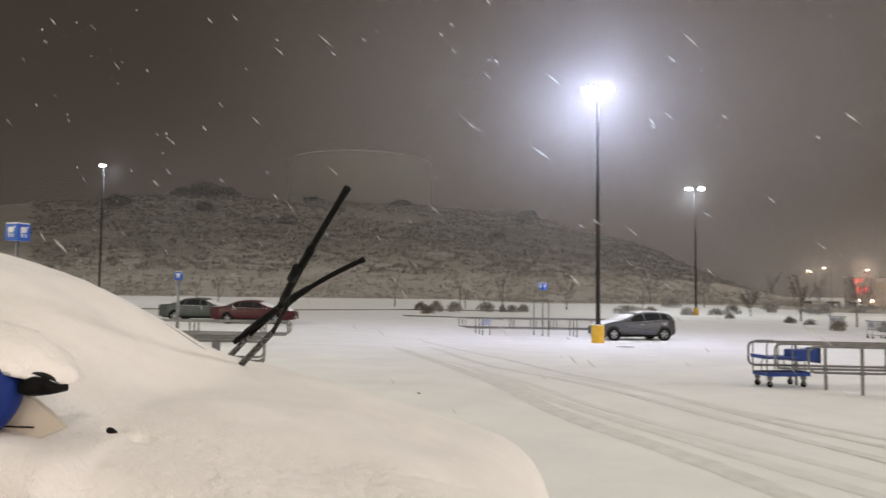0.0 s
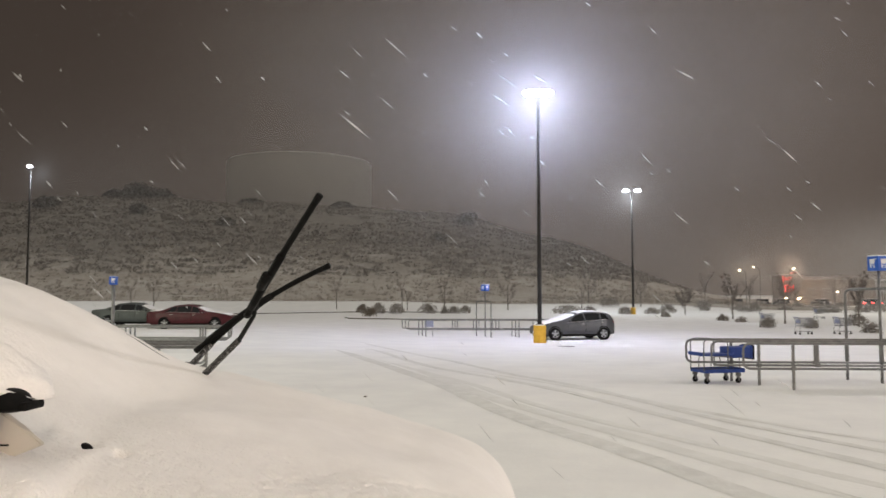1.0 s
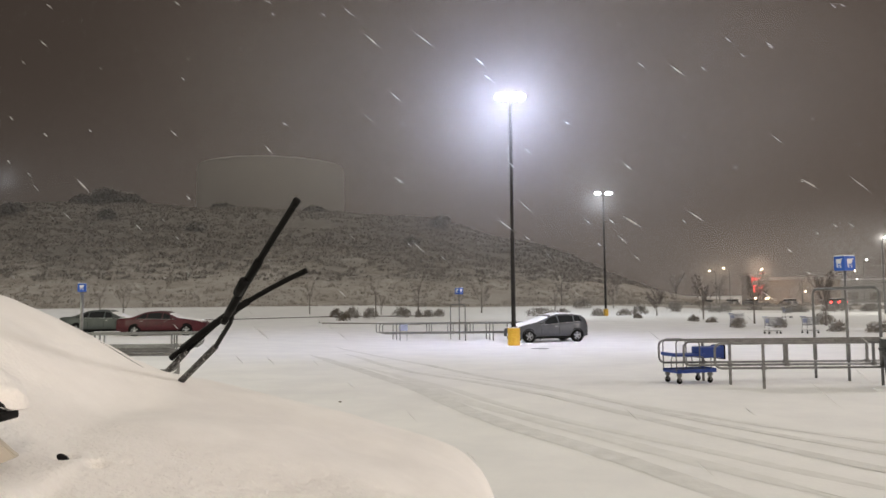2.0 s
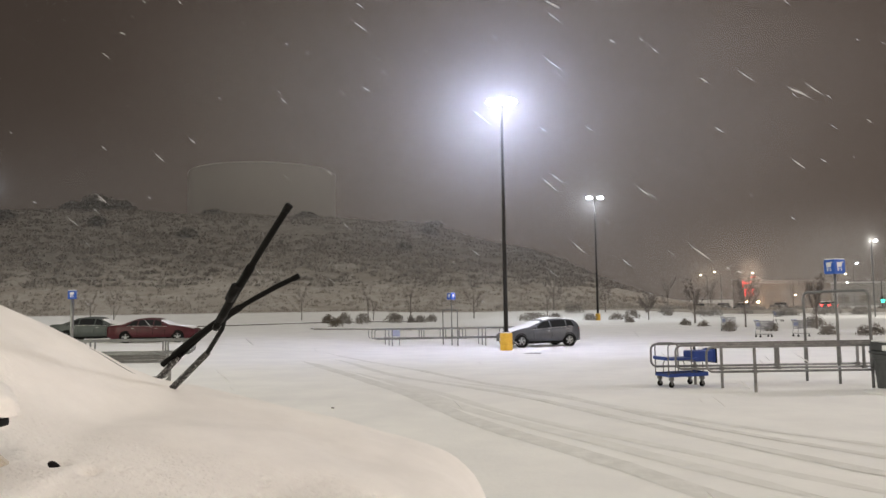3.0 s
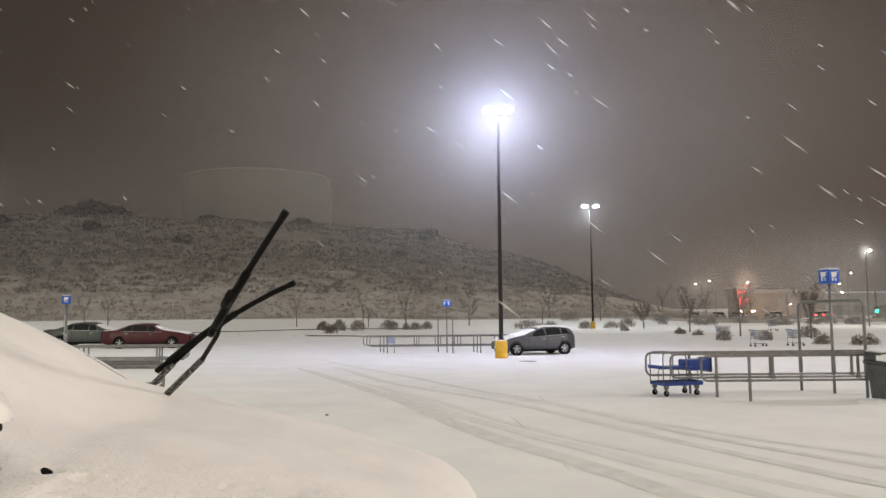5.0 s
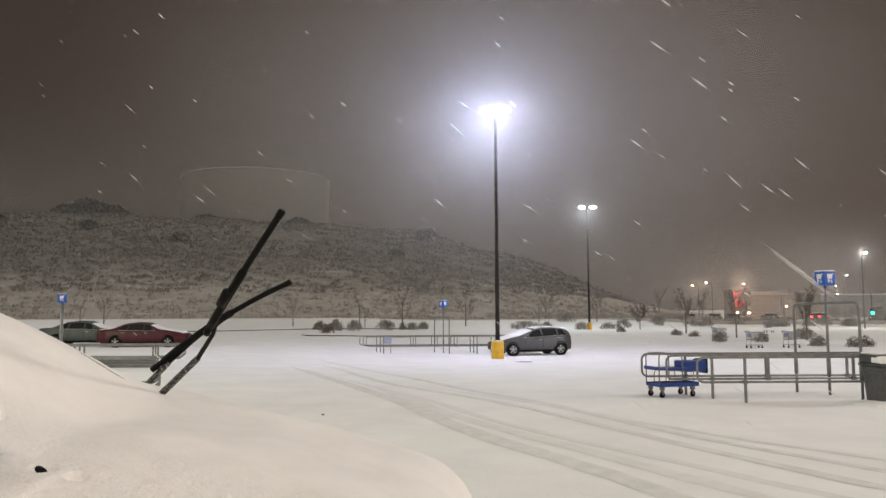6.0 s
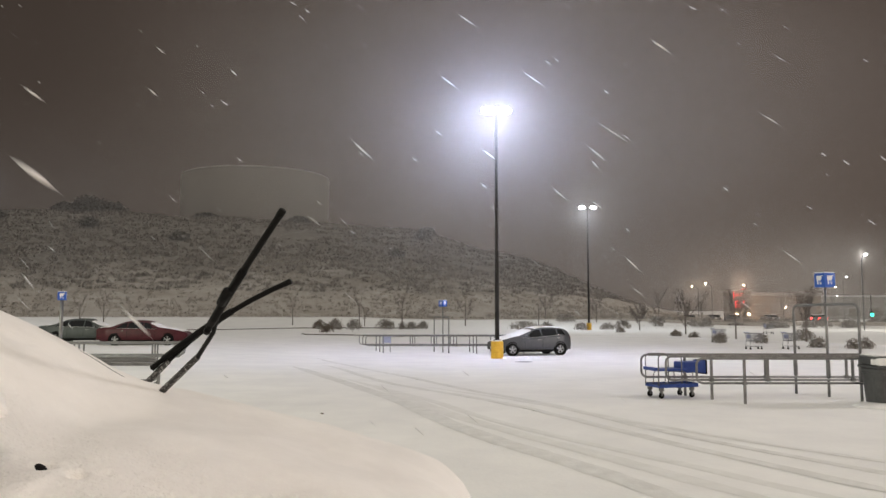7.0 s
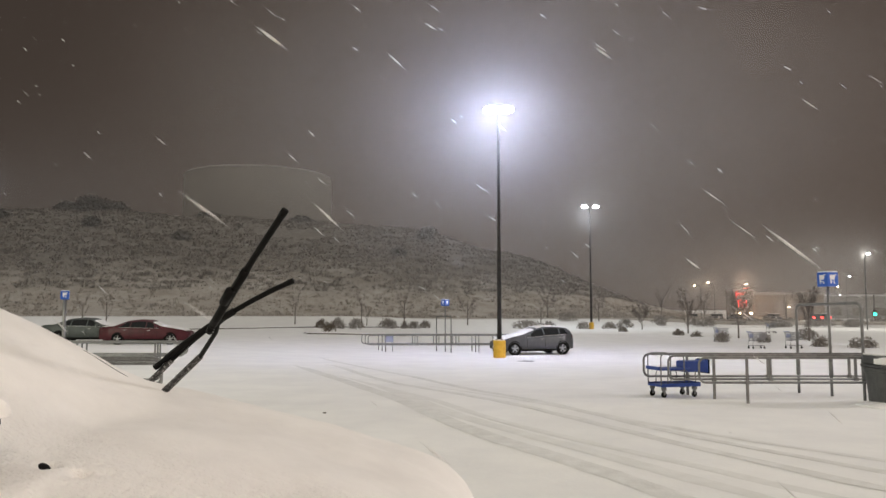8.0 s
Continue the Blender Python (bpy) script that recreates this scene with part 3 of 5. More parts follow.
    for p in bm.verts:
        x, y, z = p.co
        p.co = (math.copysign(abs(x) ** 0.9, x) * 0.140, math.copysign(abs(y) ** 0.8, y) * 0.055 - 0.015, math.copysign(abs(z) ** 0.9, z) * 0.115 + 0.004)
        p.co.x -= 0.25 * abs(p.co.z)
    part("mirror_shell", bm, M["mirror_blue"], mirror, "deep blue mirror shell", True)
    bm = bmesh.new()
    bmesh.ops.create_uvsphere(bm, u_segments=24, v_segments=14, radius=1)
    for p in bm.verts:
        x, y, z = p.co
        p.co = (x * 0.036 + 0.152, y * 0.040 + 0.015, (z * 0.014 if z < 0 else z * 0.032) + 0.007)
    add_box(bm, 0.168, 0.195, -0.01, 0.05, -0.002, 0.014, 0.006)
    part("mirror_arm", bm, M["black"], mirror, "black mirror arm", True)
    bm = bmesh.new()
    bmesh.ops.create_uvsphere(bm, u_segments=48, v_segments=28, radius=1)
    for p in bm.verts:
        x, y, z = p.co
        n = 1 + 0.10 * noise.noise((x * 2, y * 2, z * 2)) + 0.05 * noise.noise((x * 6, y * 6, z * 6)) + 0.02 * noise.noise((x * 20, y * 20, z * 20))
        hollow = 0.018 * math.exp(-(((x * 0.20 + 0.012 - 0.155) / 0.045) ** 2)) if z < 0 else 0
        p.co = (x * 0.185 * n + 0.012, y * 0.105 * n + 0.055, (z * 0.075 * n if z > 0 else z * 0.040) + 0.068 + hollow - 0.26 * max(0, x * 0.20 + 0.01))
    part("snow_cap", bm, M["snow_soft"], mirror, "rounded snow cap", True)
    # a dark strip laid in for the shade of a gap at the snow edge
    pts = [(u, 2.46 + 0.25 * (u + 1.0), van_top(u, 2.46 + 0.25 * (u + 1.0)) + dz) for u, dz in ((-1.165, -0.004), (-1.13, -0.001), (-1.09, -0.0005), (-1.04, -0.001), (-0.995, -0.004))]
    vpart("gap_shade_strip", tube(pts, 0.0022, 6), M["bin"])
    # a flattened black blob put in for the dark of a hole in the crust
    for x, y, r in ((-0.785, 1.530, 0.0105),):
        bm = bmesh.new()
        bmesh.ops.create_icosphere(bm, subdivisions=2, radius=r)
        bmesh.ops.transform(bm, matrix=pose(x, y, van_top(x, y) + 0.032, 15, 35, 10) @ Matrix.Diagonal((1.3, 1.0, 0.6, 1)), verts=bm.verts)
        vpart("hole_shade_blob", bm, M["black"])
    return van


def wiper(arm_pts, blade_pts, label):
    """A raised wiper: arm from the cowl, blade clipped to its end."""
    o = Vector(arm_pts[0])
    w = empty("windscreen_wiper", Matrix.Translation(o), label, "windscreen wiper", "raised wipers of the van")
    loc = lambda pts: [tuple(Vector(p) - o) for p in pts]
    a = loc(arm_pts)
    bm = bmesh.new()
    down = [Vector(a[0]) - (Vector(a[1]) - Vector(a[0])).normalized() * 0.07, Vector(a[0])]
    add_tube(bm, down + [Vector(p) for p in a[1:2]], 0.0125, 8, r_end=0.010)
    part("arm_base", bm, M["arm"], w, "frosted black arm base", True)
    part("arm", tube(a[1:], 0.0075, 8, r_end=0.0055), M["black"], w, smooth=True)
    b = [Vector(p) for p in loc(blade_pts)]
    line = []
    for i in range(13):
        t = i / 12
        line.append((1 - t) ** 2 * b[0] + 2 * t * (1 - t) * b[1] + t * t * b[2])
    spine = tube(line[1:8], 0.0125, 8)
    part("blade_spine", spine, M["black"], w, smooth=True)
    part("blade_rubber", tube(line, 0.0092, 8), M["rubber"], w, smooth=True)
    d = (line[-1] - line[-2]).normalized()
    part("end_cap", tube([line[-1] - d * 0.02, line[-1] + d * 0.004], 0.0105, 8), M["black"], w, smooth=True)
    d = (line[1] - line[0]).normalized()
    part("end_cap", tube([line[0] - d * 0.004, line[0] + d * 0.02], 0.0105, 8), M["black"], w, smooth=True)
    mid = Vector(a[-1])
    part("clip", tube([mid - d * 0.03, mid + d * 0.03], 0.014, 8), M["black"], w, smooth=True)


# ---- wheels and cars ----
def ring_bm(prof, seg=24):
    """A lathe round the y axis: prof is (radius, y)."""
    bm = bmesh.new()
    rows = [[bm.verts.new((r * math.cos(2 * math.pi * k / seg), y, r * math.sin(2 * math.pi * k / seg))) for k in range(seg)] for r, y in prof]
    for a, b in zip(rows, rows[1:]):
        for k in range(seg):
            bm.faces.new((a[k], a[(k + 1) % seg], b[(k + 1) % seg], b[k]))
    return bm, rows


def build_wheel(r, w):
    """Wheel with its axle along y; the outer face looks to -y and +y alike."""
    root = new("wheel")
    bm, _ = ring_bm([(r * 0.62, 0.0), (r * 0.9, -0.005), (r, 0.03), (r, w - 0.03), (r * 0.9, w + 0.005), (r * 0.62, w)], 28)
    part("tyre", bm, M["rubber"], root, smooth=True)
    bm, rows = ring_bm([(r * 0.64, 0.0), (r * 0.60, 0.02), (r * 0.57, 0.05), (r * 0.57, w - 0.05), (r * 0.60, w - 0.02), (r * 0.64, w)], 28)
    for k in range(5):
        for y in (0.012, w - 0.032):
            m = Matrix.Rotation(2 * math.pi * k / 5, 4, "Y")
            add_box(bm, -r * 0.09, r * 0.09, y, y + 0.02, 0.02, r * 0.60, m=m)
    bm2, _ = ring_bm([(0.001, 0.005), (r * 0.16, 0.008), (r * 0.16, w - 0.008), (0.001, w - 0.005)], 12)
    me = bpy.data.meshes.new("hub")
    bm2.to_mesh(me)
    bm2.free()
    bm.from_mesh(me)
    bpy.data.meshes.remove(me)
    part("rim", bm, M["rim"], root)
    bm, rows = ring_bm([(0.001, w * 0.5), (r * 0.6, w * 0.5)], 20)
    part("brake_disc", bm, M["black"], root)
    return root


def build_car(m, label, paint, length, width, height, roof, belt, base_front, wheel_r, axles, windows, snow, rear_lamp=True):
    """A car with its nose to +x, centred, on z = 0. roof: table of roofline, belt: table of the beltline (x, z)."""
    car = empty("car", m, label, "car")
    L, W = length / 2, width / 2
    xs = sorted({-L + length * i / 44 for i in range(45)})

    def half_w(x):
        f = abs(x) / L
        return W * (1 - 0.16 * smooth01((f - 0.72) / 0.28) - 0.03 * f)

    def section(x):
        zb = base_front + 0.10 * smooth01((abs(x) / L - 0.85) / 0.15)
        zm, zt = soft_table(belt, x, 0.06), soft_table(roof, x, 0.06)
        w = half_w(x)
        g = max(0.0, zt - zm)
        wr = w * (0.93 - 0.26 * min(1.0, g / 0.5))
        return [(w * 0.90, zb), (w * 0.985, zb + 0.10), (w, zb + 0.30), (w * 0.985, zm - 0.10), (w * 0.94, zm), (wr + 0.02, zm + g * 0.86), (wr * 0.80, zm + g * 0.98 + 0.008), (0, zt + 0.012)]

    bm = bmesh.new()
    rings = []
    for x in xs:
        s = section(x)
        rings.append([bm.verts.new((x, -y, z)) for y, z in s] + [bm.verts.new((x, y, z)) for y, z in s[-2::-1]])
    n = len(rings[0])
    for a, b in zip(rings, rings[1:]):
        for k in range(n):
            bm.faces.new((a[k], a[(k + 1) % n], b[(k + 1) % n], b[k]))
    bm.faces.new(rings[0][::-1])
    bm.faces.new(rings[-1])
    part("body", bm, paint, car, smooth=True)

    def side_point(x, f, side, out=0.006):
        s = section(x)
        (y0, z0), (y1, z1) = s[4], s[5]
        return (x, side * (y0 + (y1 - y0) * f + out), z0 + (z1 - z0) * f + 0.003)

    for x0, x1, x2, x3 in windows:  # bottom rear, bottom front, top front, top rear
        for side in (-1, 1):
            b = bmesh.new()
            steps = 8
            rows = []
            for j in range(5):
                f = 0.08 + 0.84 * j / 4
                a, c = x0 + (x3 - x0) * j / 4, x1 + (x2 - x1) * j / 4
                rows.append([b.verts.new(side_point(a + (c - a) * i / steps, f, side)) for i in range(steps + 1)])
            for p, q in zip(rows, rows[1:]):
                for i in range(steps):
                    b.faces.new((p[i], p[i + 1], q[i + 1], q[i]))
            part("side_window", b, M["glass"], car, smooth=True)

    def top_sheet(xa, xb, frac, lift, wob=0.0, thick=0.0):
        b = bmesh.new()
        rows = []
        for i in range(15):
            x = xa + (xb - xa) * i / 14
            s = section(x)
            row = []
            for j in range(-6, 7):
                t = abs(j) / 6 * frac
                y5, z5 = s[5]
                y6, z6 = s[6]
                z7 = s[7][1]
                if t < 0.75:
                    y, z = y6 * t / 0.75, z7 + (z6 - z7) * t / 0.75
                else:
                    k = (t - 0.75) / 0.25
                    y, z = y6 + (y5 - y6) * k, z6 + (z5 - z6) * k
                edge = min(1, min(i, 14 - i) / 2, (6 - abs(j)) / 1.5)
                row.append(b.verts.new((x, math.copysign(y, j), z + lift + thick * edge + wob * noise.noise((x * 5, j * 0.7, length)))))
            rows.append(row)
        for p, q in zip(rows, rows[1:]):
            for j in range(12):
                b.faces.new((p[j], p[j + 1], q[j + 1], q[j]))
        return b

    for name, xa, xb, frac in (("windscreen", windows[-1][1] + 0.02, windows[-1][2] + 0.02, 0.95), ("rear_window", windows[0][0] - 0.02, windows[0][3] - 0.02, 0.92)):
        part(name, top_sheet(xa, xb, frac, 0.006), M["glass"], car, smooth=True)
    for xa, xb, frac, th in snow:
        part("snow_layer", top_sheet(xa, xb, frac, 0.012, 0.012, th), M["snow_cap"], car, "thin uneven snow", True)
    for x in axles:
        for side in (-1, 1):
            y = side * (half_w(x) - 0.10)
            # flat black disc stands in for the shaded gap round the wheel
            b, _ = ring_bm([(0.001, 0), (wheel_r * 1.16, 0), (wheel_r * 1.16, 0.02), (wheel_r * 1.02, 0.025)], 26)
            arch = part("wheel_gap_disc", b, M["black"], car)
            arch.matrix_basis = pose(x, side * (half_w(x) * 0.995 + 0.002) - (0.02 if side > 0 else 0), wheel_r + 0.02)
            w = build_wheel(wheel_r, 0.20)
            w.parent = car
            w.matrix_basis = pose(x, side * (half_w(x) + 0.022) - (0.20 if side > 0 else 0), wheel_r)
    for side in (-1, 1):
        zf = lerp_table(belt, L - 0.12) - 0.14
        part("headlight", box(L - 0.34, L - 0.02, side * half_w(L) * 0.62 - 0.16, side * half_w(L) * 0.62 + 0.16, zf - 0.07, zf + 0.07, bevel=0.03), M["clear_lens"], car)
        zr = lerp_table(belt, -L + 0.12) - 0.16
        part("tail_light", box(-L + 0.005, -L + 0.2, side * half_w(L) * 0.80 - 0.12, side * half_w(L) * 0.80 + 0.12, zr - 0.10, zr + 0.09, bevel=0.03), M["red_lens"], car)
        xm = windows[-1][1] - 0.25
        part("door_mirror", box(xm, xm + 0.12, side * (half_w(xm) + 0.10) - 0.07, side * (half_w(xm) + 0.10) + 0.07, lerp_table(belt, xm) + 0.02, lerp_table(belt, xm) + 0.15, bevel=0.03), paint, car)
        for x in (windows[-1][0] + 0.08, windows[0][0] + 0.35):
            z = lerp_table(belt, x) - 0.13
            part("door_handle", box(x, x + 0.16, side * half_w(x) * 0.995 - 0.02, side * half_w(x) * 0.995 + 0.02, z, z + 0.03, bevel=0.008), M["chrome"], car)
        for x in [w[0] - 0.03 for w in windows[1:]] + [windows[-1][1] - 0.12]:
            zt = lerp_table(belt, x) - 0.02
            part("door_seam", box(x, x + 0.012, side * half_w(x) * 1.003 - 0.004, side * half_w(x) * 1.003 + 0.004, 0.42, zt - 0.1), M["black"], car)
    for side in (-1, 1):
        xa, xb = windows[0][0], windows[-1][1]
        part("belt_trim", tube([side_point(xa + (xb - xa) * i / 10, 0.03, side, 0.010) for i in range(11)], 0.011, 6), M["chrome"], car, "bright belt strip", True)
        w = half_w(0) * 0.99
        part("sill_trim", box(axles[1] + wheel_r * 1.2, axles[0] - wheel_r * 1.2, side * w - 0.02, side * w + 0.02, base_front - 0.02, base_front + 0.10, bevel=0.012), M["black"], car)
    for sx in (-1, 1):
        part("bumper", box(min(sx * (L - 0.12), sx * (L + 0.03)), max(sx * (L - 0.12), sx * (L + 0.03)), -half_w(L) * 0.92, half_w(L) * 0.92, base_front + 0.08, base_front + 0.26, bevel=0.03), paint, car)
        part("number_plate", box(min(sx * (L + 0.03), sx * (L + 0.045)), max(sx * (L + 0.03), sx * (L + 0.045)), -0.16, 0.16, base_front + 0.12, base_front + 0.24), M["white"], car)
    return car


# ---- lot furniture ----
def lamp_post(x, y, height, heads, base=True, glow="led", label="", arm_w=0.5, thick=0.11):
    z = ground_z(x, y)
    post = empty("street_lamp", pose(x, y, z), label, "street lamp", "parking lot lamp posts")
    zb = 0.0
    if base:
        bm, _ = ring_bm([(0.001, 0), (0.29, 0), (0.30, 0.03), (0.30, 0.80), (0.27, 0.84), (0.001, 0.84)], 28)
        bmesh.ops.transform(bm, matrix=Matrix.Rotation(radians(90), 4, "X"), verts=bm.verts)
        part("concrete_base", bm, M["yellow"], post, "yellow painted concrete base", False)
        bm, _ = ring_bm([(0.001, 0), (0.27, 0), (0.23, 0.03), (0.13, 0.05), (0.001, 0.052)], 20)
        bmesh.ops.transform(bm, matrix=Matrix.Translation((0, 0, 0.84)) @ Matrix.Rotation(radians(90), 4, "X"), verts=bm.verts)
        part("snow_cap", bm, M["snow_cap"], post, smooth=True)
        part("base_plate", box(-0.17, 0.17, -0.17, 0.17, 0.845, 0.90, bevel=0.01), M["pole"], post)
        zb = 0.84
    top = height
    part("pole", tube([(0, 0, zb), (0, 0, top * 0.5), (0, 0, top)], thick, 12, r_end=thick * 0.62), M["pole"], post, smooth=True)
    part("cross_arm", box(-arm_w, arm_w, -0.05, 0.05, top - 0.05, top + 0.05, bevel=0.01), M["pole"], post)
    for i in range(heads):
        hx = arm_w * (2 * i / (heads - 1) - 1) if heads > 1 else 0
        head = part("lamp_head", box(hx - 0.30, hx + 0.30, -0.12, 0.26, top - 0.09, top + 0.10, bevel=0.04), M["pole"], post)
        # lens swollen in front of its head to imitate glare
        bm = bmesh.new()
        bmesh.ops.create_uvsphere(bm, u_segments=24, v_segments=14, radius=1)
        bmesh.ops.transform(bm, matrix=Matrix.Translation((hx, -0.20, top - 0.05)) @ Matrix.Diagonal((0.40, 0.20, 0.19, 1)), verts=bm.verts)
        part("lens", bm, M[glow], head, "glowing white lens enlarged for its glare", True)
    return post


def rail_loop(length, z_low, z_top, r=0.13):
    """One rail: top bar and low bar joined by a rounded end at x = 0."""
    pts = [(length, 0, z_top)] + [(x, 0, z) for x, z in arc(r, z_top - r, r, 90, 180)] + [(x, 0, z) for x, z in arc(r, z_low + r, r, 180, 270)] + [(length, 0, z_low)]
    return pts


def cart_return(x, ends, length, direction, sign_at, hoop, posts, sign_z, label, shifts=(0.0, 0.0, 0.0), flip=1, low=0.40, high=0.92, sign_size=1.0):
    """A cart corral of three parallel rails; direction 1 runs to +x from its open end, -1 to -x."""
    root = empty("cart_corral", pose(0, 0, 0), label, "cart corral", "cart corrals of the lot")
    for i, (ex, ey) in enumerate(ends):
        g = ground_z(ex + direction * 2, ey)
        m = Matrix.Translation((ex, ey, g)) @ Matrix.Diagonal((direction, 1, 1, 1))
        bm = tube(rail_loop(length, low, high), 0.024, 8)
        bmesh.ops.transform(bm, matrix=m, verts=bm.verts)
        part("rail", bm, M["steel"], root, smooth=True)
        bm = box(0.15, length, -0.024, 0.024, high - 0.018, high + 0.027, bevel=0.01)
        bmesh.ops.transform(bm, matrix=m, verts=bm.verts)
        part("top_bar", bm, M["steel"], root)
        for q, foot in [(0.96, -0.03)] + [(p + shifts[i], -0.03 if p > 5.0 else low) for p in posts]:
            bm = box(q - 0.026, q + 0.026, -0.02, 0.02, foot, high - 0.02, bevel=0.006)
            bmesh.ops.transform(bm, matrix=m, verts=bm.verts)
            part("post", bm, M["steel"], root)
            bm = box(q - 0.05, q + 0.05, -0.032, 0.032, low - 0.035, low + 0.035, bevel=0.01)
            bmesh.ops.transform(bm, matrix=m, verts=bm.verts)
            part("bracket", bm, M["steel"], root)
    feet = []
    if hoop:
        (ax, ay), (bx, by) = hoop
        ga, gb = ground_z(ax, ay), ground_z(bx, by)
        a, b = Vector((ax, ay, ga)), Vector((bx, by, gb))
        d = (b - a)
        d.z = 0
        d.normalize()
        top = 1.985
        r = 0.14
        pts = [a - Vector((0, 0, 0.03)), a + Vector((0, 0, top - r))] + [a + d * (r - r * math.cos(t)) + Vector((0, 0, top - r + r * math.sin(t))) for t in (0.4, 0.8, 1.2, 1.57)]
        pts += [b - d * (r - r * math.cos(t)) + Vector((0, 0, top - r + r * math.sin(t))) for t in (1.57, 1.2, 0.8, 0.4)] + [b + Vector((0, 0, top - r)), b - Vector((0, 0, 0.03))]
        part("hoop", tube(pts, 0.030, 8), M["steel"], root, smooth=True)
        feet = [a, b]
    sx, sy = sign_at
    gz = ground_z(sx, sy)
    part("sign_pole", tube([(sx, sy, gz - 0.03), (sx, sy, gz + sign_z)], 0.030 if hoop else 0.06, 8), M["steel"], root, smooth=True)
    for p in feet + [Vector((sx, sy, gz))]:
        part("sleeve", tube([p + Vector((0, 0, 0.42)), p + Vector((0, 0, 0.90))], 0.045, 8), M["steel"], root, smooth=True)
    # box sign with a cart pictogram on each face
    sign = part("cart_sign", box(-0.165, 0.165, -0.165, 0.165, -0.175, 0.175, bevel=0.012), M["blue_sign"], root, "blue box sign with white cart pictograms")
    sign.matrix_basis = pose(sx, sy, gz + sign_z - 0.1, 0, 0, 45 + flip) @ Matrix.Scale(sign_size, 4)
    cap = bmesh.new()
    add_box(cap, -0.16, 0.16, -0.16, 0.16, 0.176, 0.20, 0.01)
    part("snow_cap", cap, M["snow_cap"], sign)
    for q in range(4):
        bm = bmesh.new()
        y0, y1 = -0.1695, -0.1655
        for bx0, bx1, z0, z1 in ((-0.09, 0.07, 0.03, 0.11), (-0.08, 0.05, -0.01, 0.03), (0.06, 0.11, 0.10, 0.12), (-0.07, 0.06, -0.055, -0.04)):
            add_box(bm, bx0, bx1, y0, y1, z0, z1)
        for cx in (-0.05, 0.045):
            add_box(bm, cx - 0.018, cx + 0.018, y0, y1, -0.105, -0.07)
        add_box(bm, -0.075, -0.05, y0, y1, -0.07, 0.0, m=None)
        bmesh.ops.transform(bm, matrix=Matrix.Rotation(math.pi / 2 * q, 4, "Z"), verts=bm.verts)
        part("pictogram", bm, M["white"], sign)
    return root


def flatbed_trolley(m):
    """Two-deck stock cart: blue decks, steel loops at both ends, four castors."""
    t = empty("stock_cart", m, "two-deck blue stock cart with steel loop handles", "stock cart")
    part("lower_deck", box(-0.50, 0.46, -0.28, 0.28, 0.225, 0.275, bevel=0.015), M["blue"], t, smooth=False)
    for y in (-0.27, 0.27):
        part("deck_lip", box(-0.49, 0.45, y - 0.015, y + 0.015, 0.272, 0.300, bevel=0.008), M["blue"], t)
    part("deck_lip", box(0.435, 0.465, -0.27, 0.27, 0.24, 0.315, bevel=0.01), M["blue"], t)
    part("upper_deck", box(-0.53, 0.24, -0.25, 0.25, 0.575, 0.615, bevel=0.014), M["blue"], t)
    part("deck_lip", box(-0.56, -0.52, -0.25, 0.25, 0.585, 0.655, bevel=0.012), M["blue"], t)
    part("child_seat_box", box(0.16, 0.72, -0.19, 0.19, 0.52, 0.755, bevel=0.03), M["blue"], t, "blue plastic child-seat box")
    part("seat_back", box(0.66, 0.715, -0.20, 0.20, 0.50, 0.78, bevel=0.02), M["blue"], t)
    part("seat_end", box(0.717, 0.750, -0.205, 0.205, 0.48, 0.79, bevel=0.014), M["black"], t)
    for y in (-0.25, 0.25):
        part("loop_handle", tube([(-0.50, y, 0.26), (-0.50, y, 0.84)] + [(-0.40 + 0.1 * math.cos(a), y, 0.84 + 0.09 * math.sin(a)) for a in (2.6, 2.1, 1.57)] + [(-0.08, y, 0.92)] + [(-0.06 + 0.13 * math.sin(a), y, 0.81 + 0.11 * math.cos(a)) for a in (0.4, 0.8, 1.2, 1.57)] + [(0.07, y, 0.26)], 0.013, 8), M["steel"], t, smooth=True)
        part("low_loop", tube([(-0.32, y * 0.9, 0.27), (-0.32, y * 0.9, 0.47), (-0.295, y * 0.9, 0.53), (-0.24, y * 0.9, 0.565), (0.12, y * 0.9, 0.565), (0.18, y * 0.9, 0.53), (0.20, y * 0.9, 0.47), (0.20, y * 0.9, 0.27)], 0.010, 6), M["steel"], t, smooth=True)
        part("brace", tube([(0.38, y * 0.8, 0.27), (0.38, y * 0.8, 0.54)], 0.011, 6), M["steel"], t, smooth=True)
    part("cross_handle", tube([(-0.42, -0.25, 0.925), (-0.42, 0.25, 0.925)], 0.014, 8), M["steel"], t, smooth=True)
    for x in (-0.42, 0.33):
        for y in (-0.22, 0.22):
            c = empty("castor", pose(x, y, 0))
            c.parent = t
            bm, _ = ring_bm([(0.001, -0.020), (0.052, -0.020), (0.063, -0.011), (0.063, 0.011), (0.052, 0.020), (0.001, 0.020)], 16)
            bmesh.ops.transform(bm, matrix=Matrix.Translation((0, 0, 0.063)), verts=bm.verts)
            part("castor_wheel", bm, M["rubber"], c)
            for fy in (-0.028, 0.028):
                part("fork_leg", box(-0.022, 0.022, fy - 0.004, fy + 0.004, 0.055, 0.16, bevel=0.002), M["steel"], c)
            part("fork_plate", box(-0.045, 0.045, -0.034, 0.034, 0.155, 0.225, bevel=0.006), M["steel"], c)
    return t


